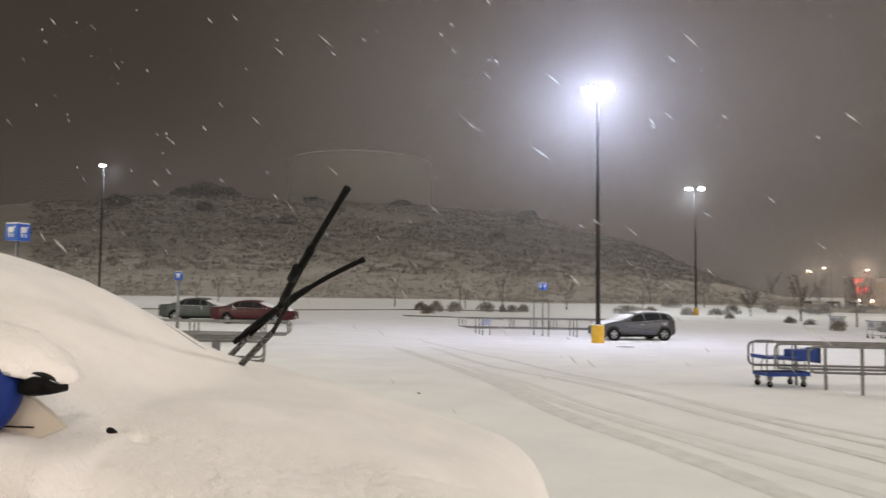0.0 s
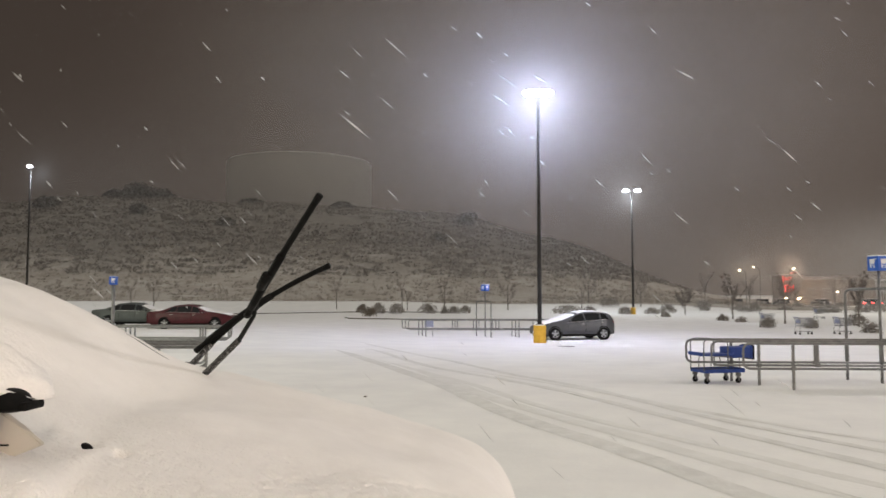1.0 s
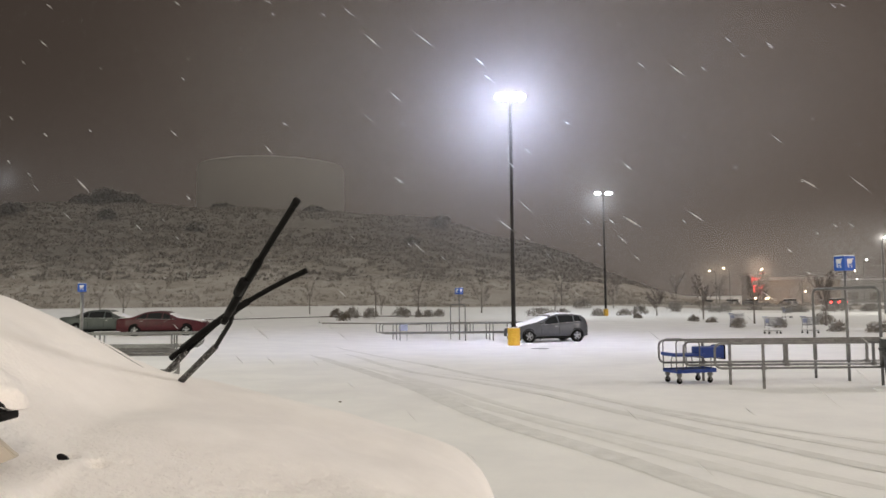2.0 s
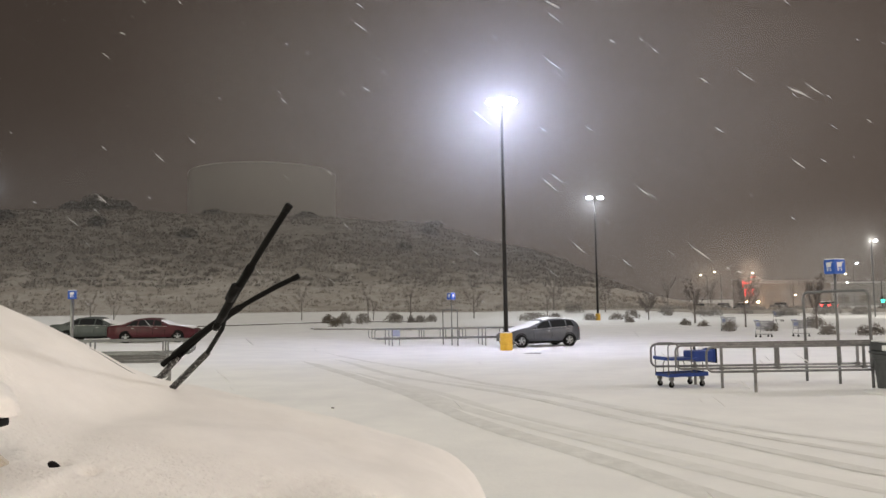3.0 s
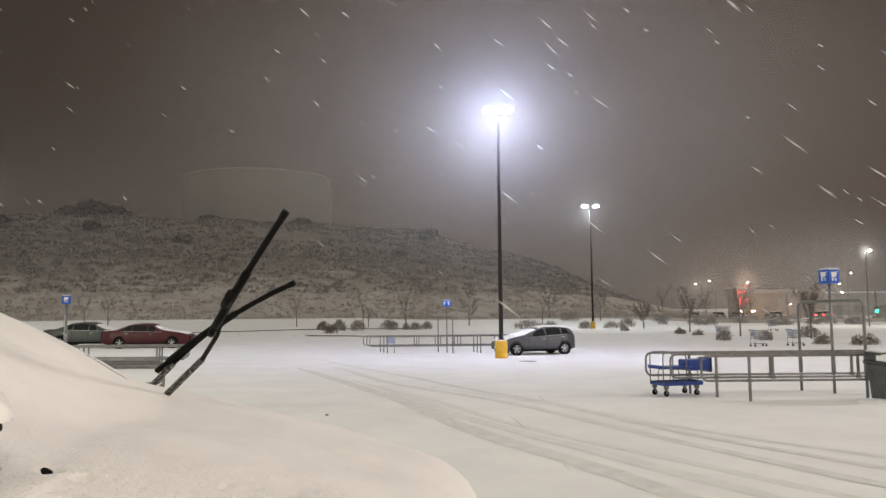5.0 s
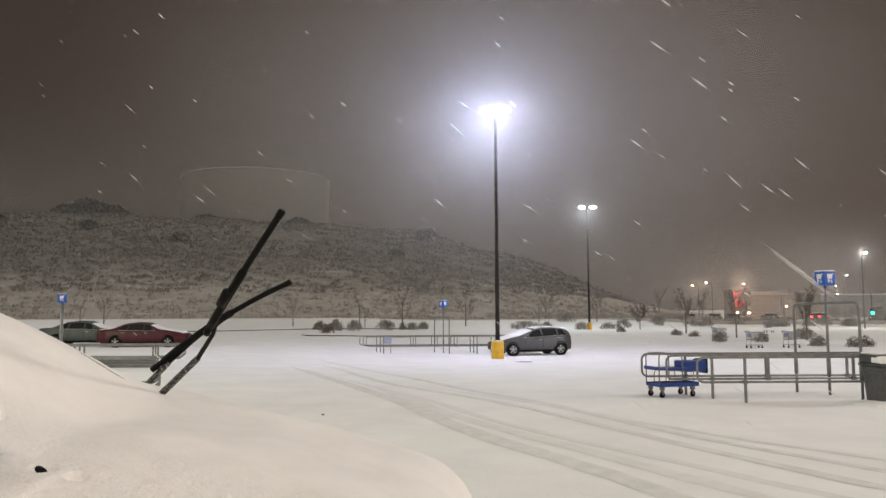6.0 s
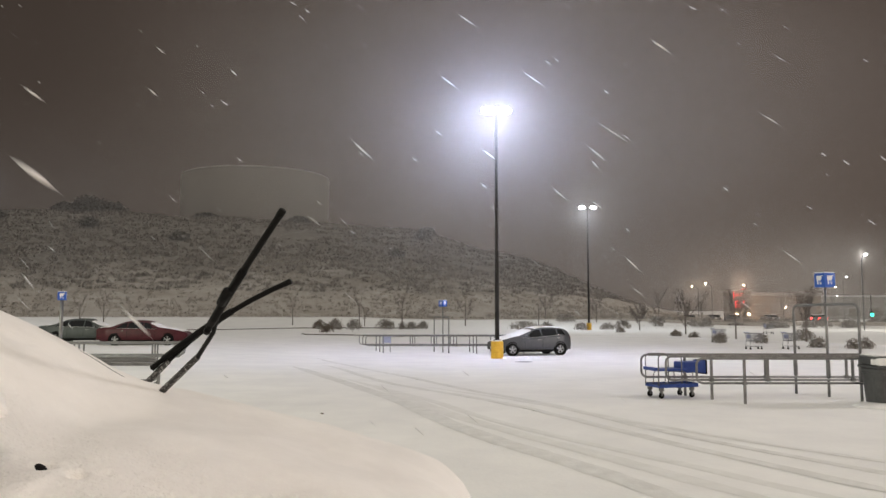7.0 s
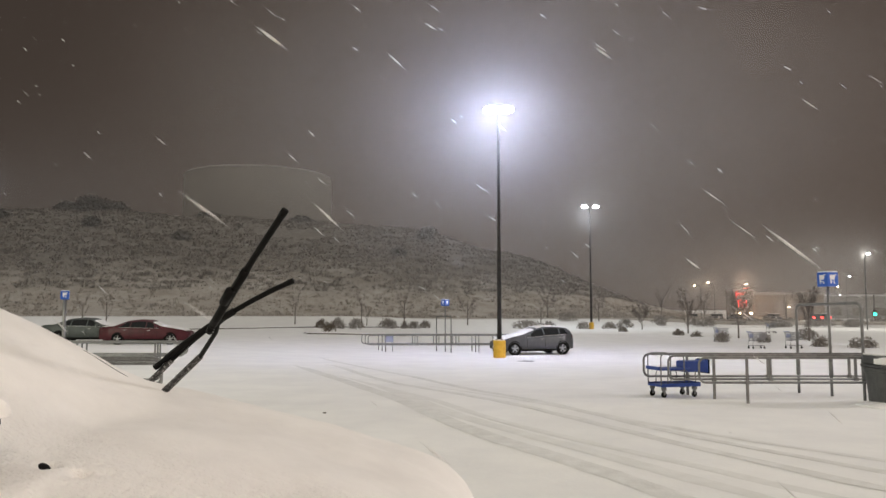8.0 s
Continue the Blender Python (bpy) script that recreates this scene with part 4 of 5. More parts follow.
def shopping_cart(m, label):
    """A wire trolley: tapered wire basket, frame, handle, four castors."""
    t = empty("shopping_cart", m, label, "shopping cart", "stray carts on the far lot")
    zl, zh = 0.50, 0.95

    def basket(x, f):
        w = (0.28 - 0.06 * (x + 0.28) / 0.83) * (0.86 + 0.14 * f)
        return w, zl + 0.06 * (x + 0.28) / 0.83 + (zh - zl - 0.04 * (x + 0.28) / 0.83) * f

    bm = bmesh.new()
    for f in (0, 0.25, 0.5, 0.75, 1.0):
        r = 0.020 if f in (0, 1.0) else 0.011
        p = []
        for x, s in ((-0.28, -1), (0.55, -1), (0.55, 1), (-0.28, 1)):
            w, z = basket(x, f)
            p.append((x + 0.05 * f * (1 if x > 0 else -1), s * w, z))
        add_tube(bm, p, r, 4, closed=True)
    for s in (-1, 1):
        for i in range(12):
            x = -0.28 + 0.83 * i / 11
            (w0, z0), (w1, z1) = basket(x, 0), basket(x, 1)
            add_tube(bm, [(x, s * w0, z0), (x, s * w1, z1)], 0.010, 3)
    for i in range(7):
        x = -0.28 + 0.83 * i / 6
        w0, z0 = basket(x, 0)
        add_tube(bm, [(x, -w0, z0), (x, w0, z0)], 0.010, 3)
    part("wire_basket", bm, M["wire"], t)
    part("handle", tube([(-0.40, -0.27, 1.02), (-0.40, 0.27, 1.02)], 0.018, 8), M["blue"], t, "blue handle", True)
    for s in (-1, 1):
        part("side_frame", tube([(-0.40, s * 0.27, 1.02), (-0.30, s * 0.26, 0.90), (-0.26, s * 0.26, 0.55), (-0.34, s * 0.26, 0.20), (0.50, s * 0.20, 0.17)], 0.016, 6), M["wire"], t, smooth=True)
        for x, y in ((-0.30, 0.25), (0.46, 0.19)):
            bm, _ = ring_bm([(0.001, -0.016), (0.062, -0.016), (0.062, 0.016), (0.001, 0.016)], 12)
            bmesh.ops.transform(bm, matrix=Matrix.Translation((x, s * y, 0.062)), verts=bm.verts)
            part("castor_wheel", bm, M["rubber"], t)
            part("fork", box(x - 0.025, x + 0.025, s * y - 0.024, s * y + 0.024, 0.10, 0.19), M["steel"], t)
    part("bottom_rack", box(-0.28, 0.48, -0.19, 0.19, 0.185, 0.20), M["wire"], t)
    part("child_seat", box(-0.27, -0.22, -0.22, 0.22, 0.66, 0.90, bevel=0.01), M["pale_blue"], t, "faded blue child seat flap")
    return t


def trash_bin(m):
    t = empty("trash_bin", m, "dark grey plastic trash bin with snow on its lid", "trash bin")
    bm = bmesh.new()
    rows = []
    seg = 32
    for z, w in ((0.0, 0.265), (0.03, 0.285), (0.70, 0.335), (0.76, 0.345), (0.78, 0.365), (0.86, 0.365), (0.865, 0.345)):
        ring = []
        for k in range(seg):
            a = 2 * math.pi * k / seg
            c, s = math.cos(a), math.sin(a)
            ring.append(bm.verts.new((math.copysign(abs(c) ** 0.5, c) * w, math.copysign(abs(s) ** 0.5, s) * w, z)))
        rows.append(ring)
    for a, b in zip(rows, rows[1:]):
        for k in range(seg):
            bm.faces.new((a[k], a[(k + 1) % seg], b[(k + 1) % seg], b[k]))
    bm.faces.new(rows[0][::-1])
    bm.faces.new(rows[-1])
    part("bin_body", bm, M["bin"], t)
    bm = bmesh.new()
    add_box(bm, -0.35, 0.35, -0.35, 0.35, 0.87, 0.93, 0.02)
    add_box(bm, -0.33, 0.33, -0.30, 0.33, 0.93, 1.13, 0.06)
    part("lid", bm, M["bin"], t, "domed lid")
    part("snow_ledge", box(-0.335, 0.0, -0.36, -0.05, 0.935, 1.10, bevel=0.05), M["snow_cap"], t, smooth=True)
    part("snow_cap", box(-0.31, 0.32, -0.26, 0.31, 1.115, 1.17, bevel=0.03), M["snow_cap"], t, smooth=True)
    for x in (-0.2, 0.2):
        part("handle_grip", box(x - 0.07, x + 0.07, -0.385, -0.36, 0.74, 0.80, bevel=0.01), M["bin"], t)
    return t


def shrub(x, y, w, h, seed, snow=0.09, mat="leaf", z=None, coarse=1.0, label=""):
    """A twiggy shrub: fan of thin twigs with small leaf slivers, a few flecks of snow."""
    rnd = random.Random(seed)
    z = real_z(x, y) - 0.03 if z is None else z
    root = empty("shrub", pose(x, y, z), label or "bare twiggy shrub dusted with snow in a planting bed" if mat == "leaf" or label else "dark brown shrub with snow on top", "shrub", "scrub on the hilltop" if label else "shrubs along the planting beds")
    v, f, vs, fs = [], [], [], []
    n = int(min(1800, 240 * (0.6 + w * h * 0.4)))
    for _ in range(n):
        a, e = rnd.uniform(0, 2 * math.pi), rnd.uniform(0.05, 1.45)
        q = rnd.uniform(0.25, 1.0) ** 0.5
        lump = 1 + 0.22 * noise.noise((math.cos(a) * 2 + seed, math.sin(a) * 2, e * 2))
        p = Vector((math.cos(a) * math.cos(e) * w / 2 * q * lump, math.sin(a) * math.cos(e) * w / 2 * q * lump, (0.12 + math.sin(e) * 0.88) * h * q * lump))
        d = Vector((rnd.uniform(-1, 1), rnd.uniform(-1, 1), rnd.uniform(0.2, 1.4))).normalized()
        s = d.cross(Vector((rnd.uniform(-1, 1), rnd.uniform(-1, 1), rnd.uniform(-1, 1)))).normalized()
        ln, wd = rnd.uniform(0.10, 0.24) * (0.6 + 0.4 * min(h, 3)), rnd.uniform(0.012, 0.04) * coarse
        i = len(v)
        v += [p - d * ln - s * wd, p - d * ln + s * wd, p + d * ln + s * wd * 0.6, p + d * ln - s * wd * 0.6]
        f.append((i, i + 1, i + 2, i + 3))
        if rnd.random() < snow and e > 0.5 and q > 0.75:
            i = len(vs)
            k = rnd.uniform(0.04, 0.10)
            c = p + Vector((0, 0, 0.03))
            vs += [c + Vector((-k, -k * 0.7, 0)), c + Vector((k, -k * 0.6, 0.01)), c + Vector((k * 0.8, k, 0)), c + Vector((-k, k * 0.8, 0.015)), c + Vector((0, 0, 0.05))]
            fs += [(i, i + 1, i + 4), (i + 1, i + 2, i + 4), (i + 2, i + 3, i + 4), (i + 3, i, i + 4)]
    me = bpy.data.meshes.new("twig_crown")
    me.from_pydata([tuple(p) for p in v], [], f)
    me.materials.append(M[mat])
    ob = tagged(new("twig_crown", me), kind="stuff")
    ob.parent = root
    if vs:
        me = bpy.data.meshes.new("snow_dusting")
        me.from_pydata([tuple(p) for p in vs], [], fs)
        me.materials.append(M["snow_cap"])
        ob = tagged(new("snow_dusting", me), kind="stuff")
        ob.parent = root
    bm = bmesh.new()
    for k in range(5):
        a = k * 1.3 + seed
        add_tube(bm, [(0.04 * math.cos(a), 0.04 * math.sin(a), 0), (w * 0.22 * math.cos(a), w * 0.22 * math.sin(a), h * 0.55)], 0.018, 5, r_end=0.008)
    part("stems", bm, M["bark"], root)
    return root


def bare_tree(x, y, h, seed, crown=0.45, dense=1.0, z=None, label="slender bare young tree in the snow"):
    """Tapered trunk, forking limbs, many fine twigs."""
    rnd = random.Random(seed)
    z = real_z(x, y) - 0.05 if z is None else z
    root = empty("tree", pose(x, y, z), label, "tree", "bare young trees")
    bm = bmesh.new()
    r0 = 0.012 * h + 0.02
    trunk = [(0.02 * h * noise.noise((seed, k, 0)), 0.02 * h * noise.noise((seed, k, 5)), h * 0.62 * k / 5) for k in range(6)]
    add_tube(bm, trunk, r0, 8, r_end=r0 * 0.5)
    part("trunk", bm, M["bark"], root, smooth=True)
    tw = bmesh.new()
    ends = []
    for k in range(int(9 * dense)):
        t = rnd.uniform(0.35, 1.0)
        b = Vector(trunk[int(t * 5)])
        a = rnd.uniform(0, 2 * math.pi)
        ln = h * rnd.uniform(0.22, 0.40)
        d = Vector((math.cos(a) * crown, math.sin(a) * crown, rnd.uniform(0.55, 1.0))).normalized()
        p1 = b + d * ln * 0.55 + Vector((0, 0, ln * 0.05))
        p2 = b + d * ln + Vector((0, 0, ln * 0.15))
        add_tube(tw, [b, p1, p2], r0 * 0.34, 5, r_end=r0 * 0.10)
        ends += [(p1, d), (p2, d), ((p1 + p2) / 2, d)]
    tagged(part("branching", tw, M["bark"], root), kind="stuff")
    v, f = [], []
    for p, d in ends:
        for _ in range(int(16 * dense)):
            e = (d + Vector((rnd.uniform(-1, 1), rnd.uniform(-1, 1), rnd.uniform(-0.3, 0.9)))).normalized()
            ln = h * rnd.uniform(0.05, 0.13)
            s = e.cross(Vector((rnd.uniform(-1, 1), rnd.uniform(-1, 1), 0.3))).normalized() * (0.006 + 0.0016 * h)
            i = len(v)
            v += [tuple(p - s), tuple(p + s), tuple(p + e * ln)]
            f.append((i, i + 1, i + 2))
    me = bpy.data.meshes.new("twig_crown")
    me.from_pydata(v, [], f)
    me.materials.append(M["bark"])
    ob = tagged(new("twig_crown", me), kind="stuff")
    ob.parent = root
    return root


# ---- the snow-covered lot ----
T_LINES = [
    ([(-5.6, 28.8), (-2.9, 21.5), (-1.0, 16.3), (0.48, 11.8), (1.51, 9.6), (2.3, 7.75), (3.2, 5.2)], 0.34, "track", "dark pressed tyre track in fresh snow"),
    ([(-4.6, 29.6), (-3.8, 28), (-1.6, 21), (0.6, 16.8), (2.0, 13.8), (3.05, 11.2), (4.0, 9.1), (5.4, 6.5)], 0.22, "track", "dark pressed tyre track in fresh snow"),
    ([(-5.6, 35), (-2.2, 26), (0.4, 19.0), (1.9, 15.8), (3.35, 12.0), (4.45, 9.8), (5.4, 8.3), (6.6, 6.4)], 0.20, "track", "dark pressed tyre track in fresh snow"),
    ([(-0.4, 19.3), (1.0, 17.0), (2.5, 14.2), (4.0, 11.5), (5.3, 9.6), (6.3, 8.3), (7.6, 6.6)], 0.16, "track_light", "faint tyre track in fresh snow"),
    ([(-3.0, 22.6), (-0.4, 16.4), (0.75, 13.4), (1.8, 11.2), (2.9, 9.35), (3.7, 8.0), (4.9, 6.2)], 0.20, "track_light", "faint tyre track in fresh snow"),
    ([(-2.0, 20.5), (-0.2, 14.9), (0.9, 12.2), (1.9, 10.2), (2.7, 8.6), (3.8, 6.5)], 0.30, "track_light", "faint tyre track in fresh snow"),
]
for k, (pts, wd, mt, lb) in enumerate(T_LINES):
    tyre_track(pts, wd, M[mt], k * 7.3, lb)

# main lamp, far lamps
lamp_post(2.75, 37.0, 12.17, 2, label="tall dark lamp post with twin glowing heads on a yellow base", arm_w=0.35)
lamp_post(18.1, 93.0, 15.0, 2, glow="led_far", label="far dark lamp post with twin glowing heads", arm_w=0.7, thick=0.14)
lamp_post(-58.5, 95.0, 18.6, 1, base=False, glow="led_far", label="distant tall lamp post with one glowing head", thick=0.14)

# cart corrals
cart_return(0, [(5.145, 15.4), (4.765, 16.2), (4.455, 17.0)], 6.6, 1, (8.40, 16.6), ((8.46, 15.42), (8.04, 17.35)), (2.4, 4.2, 6.1), 2.62, "galvanised steel cart corral with hoop and blue sign", (1.3, -0.25, 0.35), flip=-27, high=0.89, sign_size=0.88)
cart_return(0, [(-4.86, 13.3), (-5.15, 14.1), (-5.46, 14.9)], 7.0, -1, (-10.75, 14.6), ((-10.0, 13.3), (-10.1, 14.9)), (2.4, 4.1, 5.8), 3.10, "galvanised steel cart corral near the snowy van", flip=-55, low=0.50)
cart_return(0, [(-4.10, 42.2), (-4.35, 43.0), (-4.62, 43.8)], 9.5, 1, (0.15, 43.0), ((0.47, 42.2), (-0.35, 43.8)), (2.6, 3.8, 4.9, 6.0, 7.2, 8.6), 2.84, "galvanised steel cart corral far across the lot", (0.1, 0.2, 0.3))
cart_return(0, [(-8.56, 25.4), (-8.77, 26.2), (-8.98, 27.0)], 7.0, -1, (-12.97, 26.2), None, (3.55,), 2.50, "galvanised steel cart corral before the parked sedans", flip=-22, low=0.40, high=0.83, sign_size=0.82)
part_blue = part("cart_front", box(-0.24, 0.24, -0.10, 0.10, 0.52, 0.86, bevel=0.05), M["pale_blue"], empty("basket_stack", pose(-2.98, 42.6, ground_z(-3, 42.6) - 0.0), "pale blue cart basket standing in the corral", "cart basket"))
for x in (-0.2, 0.2):
    part("basket_leg", box(x - 0.015, x + 0.015, -0.04, 0.04, 0.0, 0.53), M["steel"], part_blue.parent)

flatbed_trolley(pose(5.03, 16.65, ground_z(5, 16.7), 0, 0, 17))
trash_bin(pose(8.64, 14.97, ground_z(8.6, 14.9) - 0.05, 0, 0, 6) @ Matrix.Scale(0.90, 4))
bm = bmesh.new()
bmesh.ops.create_uvsphere(bm, u_segments=32, v_segments=16, radius=1)
for p in bm.verts:
    q = 1 + 0.18 * noise.noise((p.co.x * 2.2, p.co.y * 2.2, 5))
    p.co = (p.co.x * 0.62 * q, p.co.y * 0.55 * q, p.co.z * 0.10 * q)
drift = mesh_object("snow_drift", bm, M["snow_cap"], smooth=True)
drift.matrix_world = pose(8.66, 14.86, ground_z(8.6, 14.9) - 0.01)
tagged(drift, "low snow drift round the foot of the trash bin", "snow drift")

# cars
build_car(pose(4.72, 40.75, ground_z(5, 41), 0, 0, 180 + 17), "grey hatchback with thin snow on roof and bonnet", M["paint_grey"], 4.18, 1.80, 1.47,
          [(-2.09, 0.90), (-2.06, 1.08), (-1.98, 1.24), (-1.82, 1.37), (-1.5, 1.44), (-0.9, 1.49), (-0.4, 1.48), (-0.05, 1.41), (0.28, 1.28), (0.90, 1.03), (1.35, 0.95), (1.85, 0.80), (2.09, 0.66)],
          [(-2.09, 0.88), (-2.0, 1.04), (-1.6, 1.05), (0.2, 0.92), (0.95, 0.93), (1.4, 0.89), (1.85, 0.76), (2.09, 0.64)], 0.22, 0.33, (1.30, -1.40),
          [(-1.74, -1.30, -1.30, -1.58), (-1.24, -0.44, -0.38, -1.22), (-0.38, 0.72, 0.10, -0.30)],
          [(0.74, 1.98, 0.98, 0.035), (0.14, 0.76, 0.97, 0.018), (-1.88, -0.02, 0.90, 0.020)])
SEDAN_ROOF = [(-2.45, 0.90), (-2.3, 0.99), (-1.65, 1.02), (-1.25, 1.18), (-0.85, 1.33), (-0.3, 1.39), (0.2, 1.37), (0.45, 1.28), (1.0, 1.0), (1.5, 0.93), (2.2, 0.80), (2.45, 0.66)]
SEDAN_BELT = [(-2.45, 0.88), (-1.6, 0.95), (0.4, 0.90), (1.1, 0.90), (1.6, 0.88), (2.2, 0.77), (2.45, 0.64)]
SEDAN_GLASS = [(-1.42, -0.78, -0.72, -1.00), (-0.72, 0.10, 0.13, -0.67), (0.15, 0.90, 0.44, 0.18)]
build_car(pose(-16.95, 44.0, ground_z(-17, 44), 0, 0, 4), "dark red sedan with snow on bonnet and windscreen", M["paint_red"], 4.90, 1.80, 1.38, SEDAN_ROOF, SEDAN_BELT, 0.20, 0.31, (1.50, -1.38), SEDAN_GLASS,
          [(0.98, 2.3, 0.99, 0.035), (0.50, 1.0, 0.97, 0.02), (-2.4, -1.62, 0.98, 0.02)])
build_car(pose(-21.3, 46.2, ground_z(-21, 46), 0, 0, 4) @ Matrix.Scale(1.06, 4), "grey-green sedan with snowy bonnet and rear window", M["paint_green"], 4.75, 1.78, 1.40, SEDAN_ROOF, SEDAN_BELT, 0.20, 0.31, (1.45, -1.35), SEDAN_GLASS,
          [(0.98, 2.25, 0.99, 0.04), (0.50, 1.0, 0.97, 0.02), (-1.60, -0.95, 0.96, 0.02), (-2.35, -1.62, 0.98, 0.035)])

# bare dark patches in the snow
def flat_patch(x, y, w, d, seed):
    bm = bmesh.new()
    vs = []
    for k in range(26):
        a = 2 * math.pi * k / 26
        q = 1 + 0.35 * noise.noise((math.cos(a) * 1.5, math.sin(a) * 1.5, seed))
        px, py = x + w / 2 * q * math.cos(a), y + d / 2 * q * math.sin(a)
        vs.append(bm.verts.new((px, py, real_z(px, py) + 0.020)))
    c = bm.verts.new((x, y, real_z(x, y) + 0.024))
    for i in range(26):
        bm.faces.new((vs[i], vs[(i + 1) % 26], c))
    tagged(mesh_object("bare_patch", bm, M["asphalt"]), "bare dark asphalt patch in the snow", "asphalt patch", kind="structure")


flat_patch(3.62, 33.3, 0.80, 0.95, 3)
bm = bmesh.new()
bmesh.ops.create_icosphere(bm, subdivisions=2, radius=0.033)
for p in bm.verts:
    p.co *= 1 + 0.3 * noise.noise(p.co * 30)
    p.co.z *= 0.4
stone = mesh_object("stone", bm, M["bark"])
stone.matrix_world = pose(-2.11, 13.8, real_z(-2.11, 13.8) + 0.012)
tagged(stone, "small dark stone lying on the snow", "stone")

# planting strips: low kerbs under the snow
def kerb(pts, label):
    line = curve_points(pts, 1.0)
    bm = bmesh.new()
    rows = []
    for i, p in enumerate(line):
        d = (line[min(i + 1, len(line) - 1)] - line[max(i - 1, 0)]).normalized()
        s = Vector((-d.y, d.x))
        rows.append([bm.verts.new((p.x + s.x * o, p.y + s.y * o, ground_z(p.x, p.y) + h)) for o, h in ((-0.10, -0.05), (-0.09, 0.13), (-0.06, 0.16), (0.10, 0.16), (0.6, 0.12), (0.9, -0.05))])
    for a, b in zip(rows, rows[1:]):
        for k in range(5):
            bm.faces.new((a[k], a[k + 1], b[k + 1], b[k]))
    part("face", bm, M["snow_cap"], empty("kerb", pose(0, 0, 0), label, "kerb", kind="structure"), smooth=True)
    bm = bmesh.new()
    rows = []
    for i, p in enumerate(line):
        d = (line[min(i + 1, len(line) - 1)] - line[max(i - 1, 0)]).normalized()
        s = Vector((-d.y, d.x))
        rows.append([bm.verts.new((p.x - s.x * 0.104, p.y - s.y * 0.104, ground_z(p.x, p.y) + h)) for h in (0.0, 0.10)])
    for a, b in zip(rows, rows[1:]):
        bm.faces.new((a[0], a[1], b[1], b[0]))
    tagged(mesh_object("kerb_face", bm, M["kerb"]), "dark kerb face below the snow", "kerb", kind="structure")


kerb([(-3.2, 67), (-7, 66.5), (-11.4, 64)][::-1], "snow-covered kerb of a planting island")
kerb([(-60, 68), (-40, 71), (-24, 76), (-13, 86), (-4, 98)], "snow-covered kerb along the lot's edge")
kerb([(12, 72), (17, 70), (21, 63), (24, 56), (29, 49), (34, 44)][::-1], "snow-covered kerb of a planting bed")

k = 0
for x, y, w, h in ((-13.3, 84, 1.6, 0.9), (-10.6, 71.6, 1.4, 0.85), (-11.1, 81, 1.9, 1.15), (-9.3, 82, 1.8, 1.15), (-6.4, 89, 2.4, 1.25), (-3.5, 93, 1.9, 0.9), (-2.2, 97, 1.6, 1.0), (-4.6, 92, 0.9, 0.9),
                   (10.4, 95, 4.2, 1.05), (13.3, 96, 2.2, 0.9), (18.1, 110, 3.2, 1.25), (20.6, 94, 2.2, 0.85), (23.4, 98, 2.4, 1.2), (19.3, 82, 1.05, 0.55), (17.0, 92, 1.8, 0.9),
                   (31.0, 109, 2.4, 1.2), (29.7, 104, 1.6, 0.8), (21.6, 70, 1.05, 0.58), (20.9, 63, 1.05, 0.58), (20.3, 55.6, 1.2, 0.8), (23.1, 55, 1.1, 0.68), (23.9, 48.4, 1.2, 0.62), (25.4, 47, 1.0, 0.6), (26.2, 47.3, 1.3, 0.66), (28.6, 60.0, 1.6, 0.9)):
    shrub(x, y, w, h, k, mat="dry_leaf" if k in (0, 1) else "leaf")
    k += 1
rnd = random.Random(11)
for i in range(34):
    y = rnd.uniform(98, 150)
    x = y * (0.30 + 0.33 * i / 34) + rnd.uniform(-2, 2)
    shrub(x, y, rnd.uniform(1.8, 3.6), rnd.uniform(0.7, 1.25), 100 + i)
# young trees
for i, (x, y, h, cr, dn) in enumerate(((-19.3, 100, 4.8, 0.4, 0.7), (-10.6, 100, 5.0, 0.4, 0.7), (-9.8, 99, 3.2, 0.4, 0.7), (-5.2, 104, 5.2, 0.45, 0.9), (3.4, 104, 5.4, 0.55, 1.0), (13.5, 105, 4.0, 0.4, 0.7),
                                       (-44, 100, 5.0, 0.5, 0.7), (-49, 104, 4.6, 0.5, 0.7), (24.0, 92, 3.9, 0.8, 2.6), (24.4, 76, 5.2, 0.5, 1.5), (23.4, 60.5, 4.6, 0.45, 1.2), (27.3, 57, 4.4, 0.35, 1.7), (29.3, 46.0, 4.6, 0.7, 1.2), (22.5, 110, 4.6, 0.6, 1.6), (16.5, 120, 6, 0.6, 1.4), (48, 140, 6.5, 0.5, 1.2), (56, 140, 6.0, 0.5, 1.2), (64, 142, 6.5, 0.5, 1.2), (43, 150, 7.5, 0.5, 1.4), (70, 150, 7, 0.5, 1.2))):
    bare_tree(x, y, h, 40 + i, cr, dn)
# scrub on the hilltop, dark against the sky
for i, (x, y, w, h) in enumerate(((-106, 228, 13, 6.0), (-113, 229, 10, 4.0), (-99, 229, 9, 3.6), (-4.5, 196, 4.5, 3.2), (-3.6, 222, 5, 2.6), (-88, 190, 5, 2.5), (-62, 180, 5, 2.2), (-118, 200, 8, 3.0), (-10, 170, 4, 2.0), (-40, 214, 7, 2.0), (-70, 226, 8, 2.2))):
    shrub(x, y, w, h, 80 + i, 0.0, "scrub", hill_z(x, y) - 0.4, 7.0, "dark rounded scrub tree on the hillside")

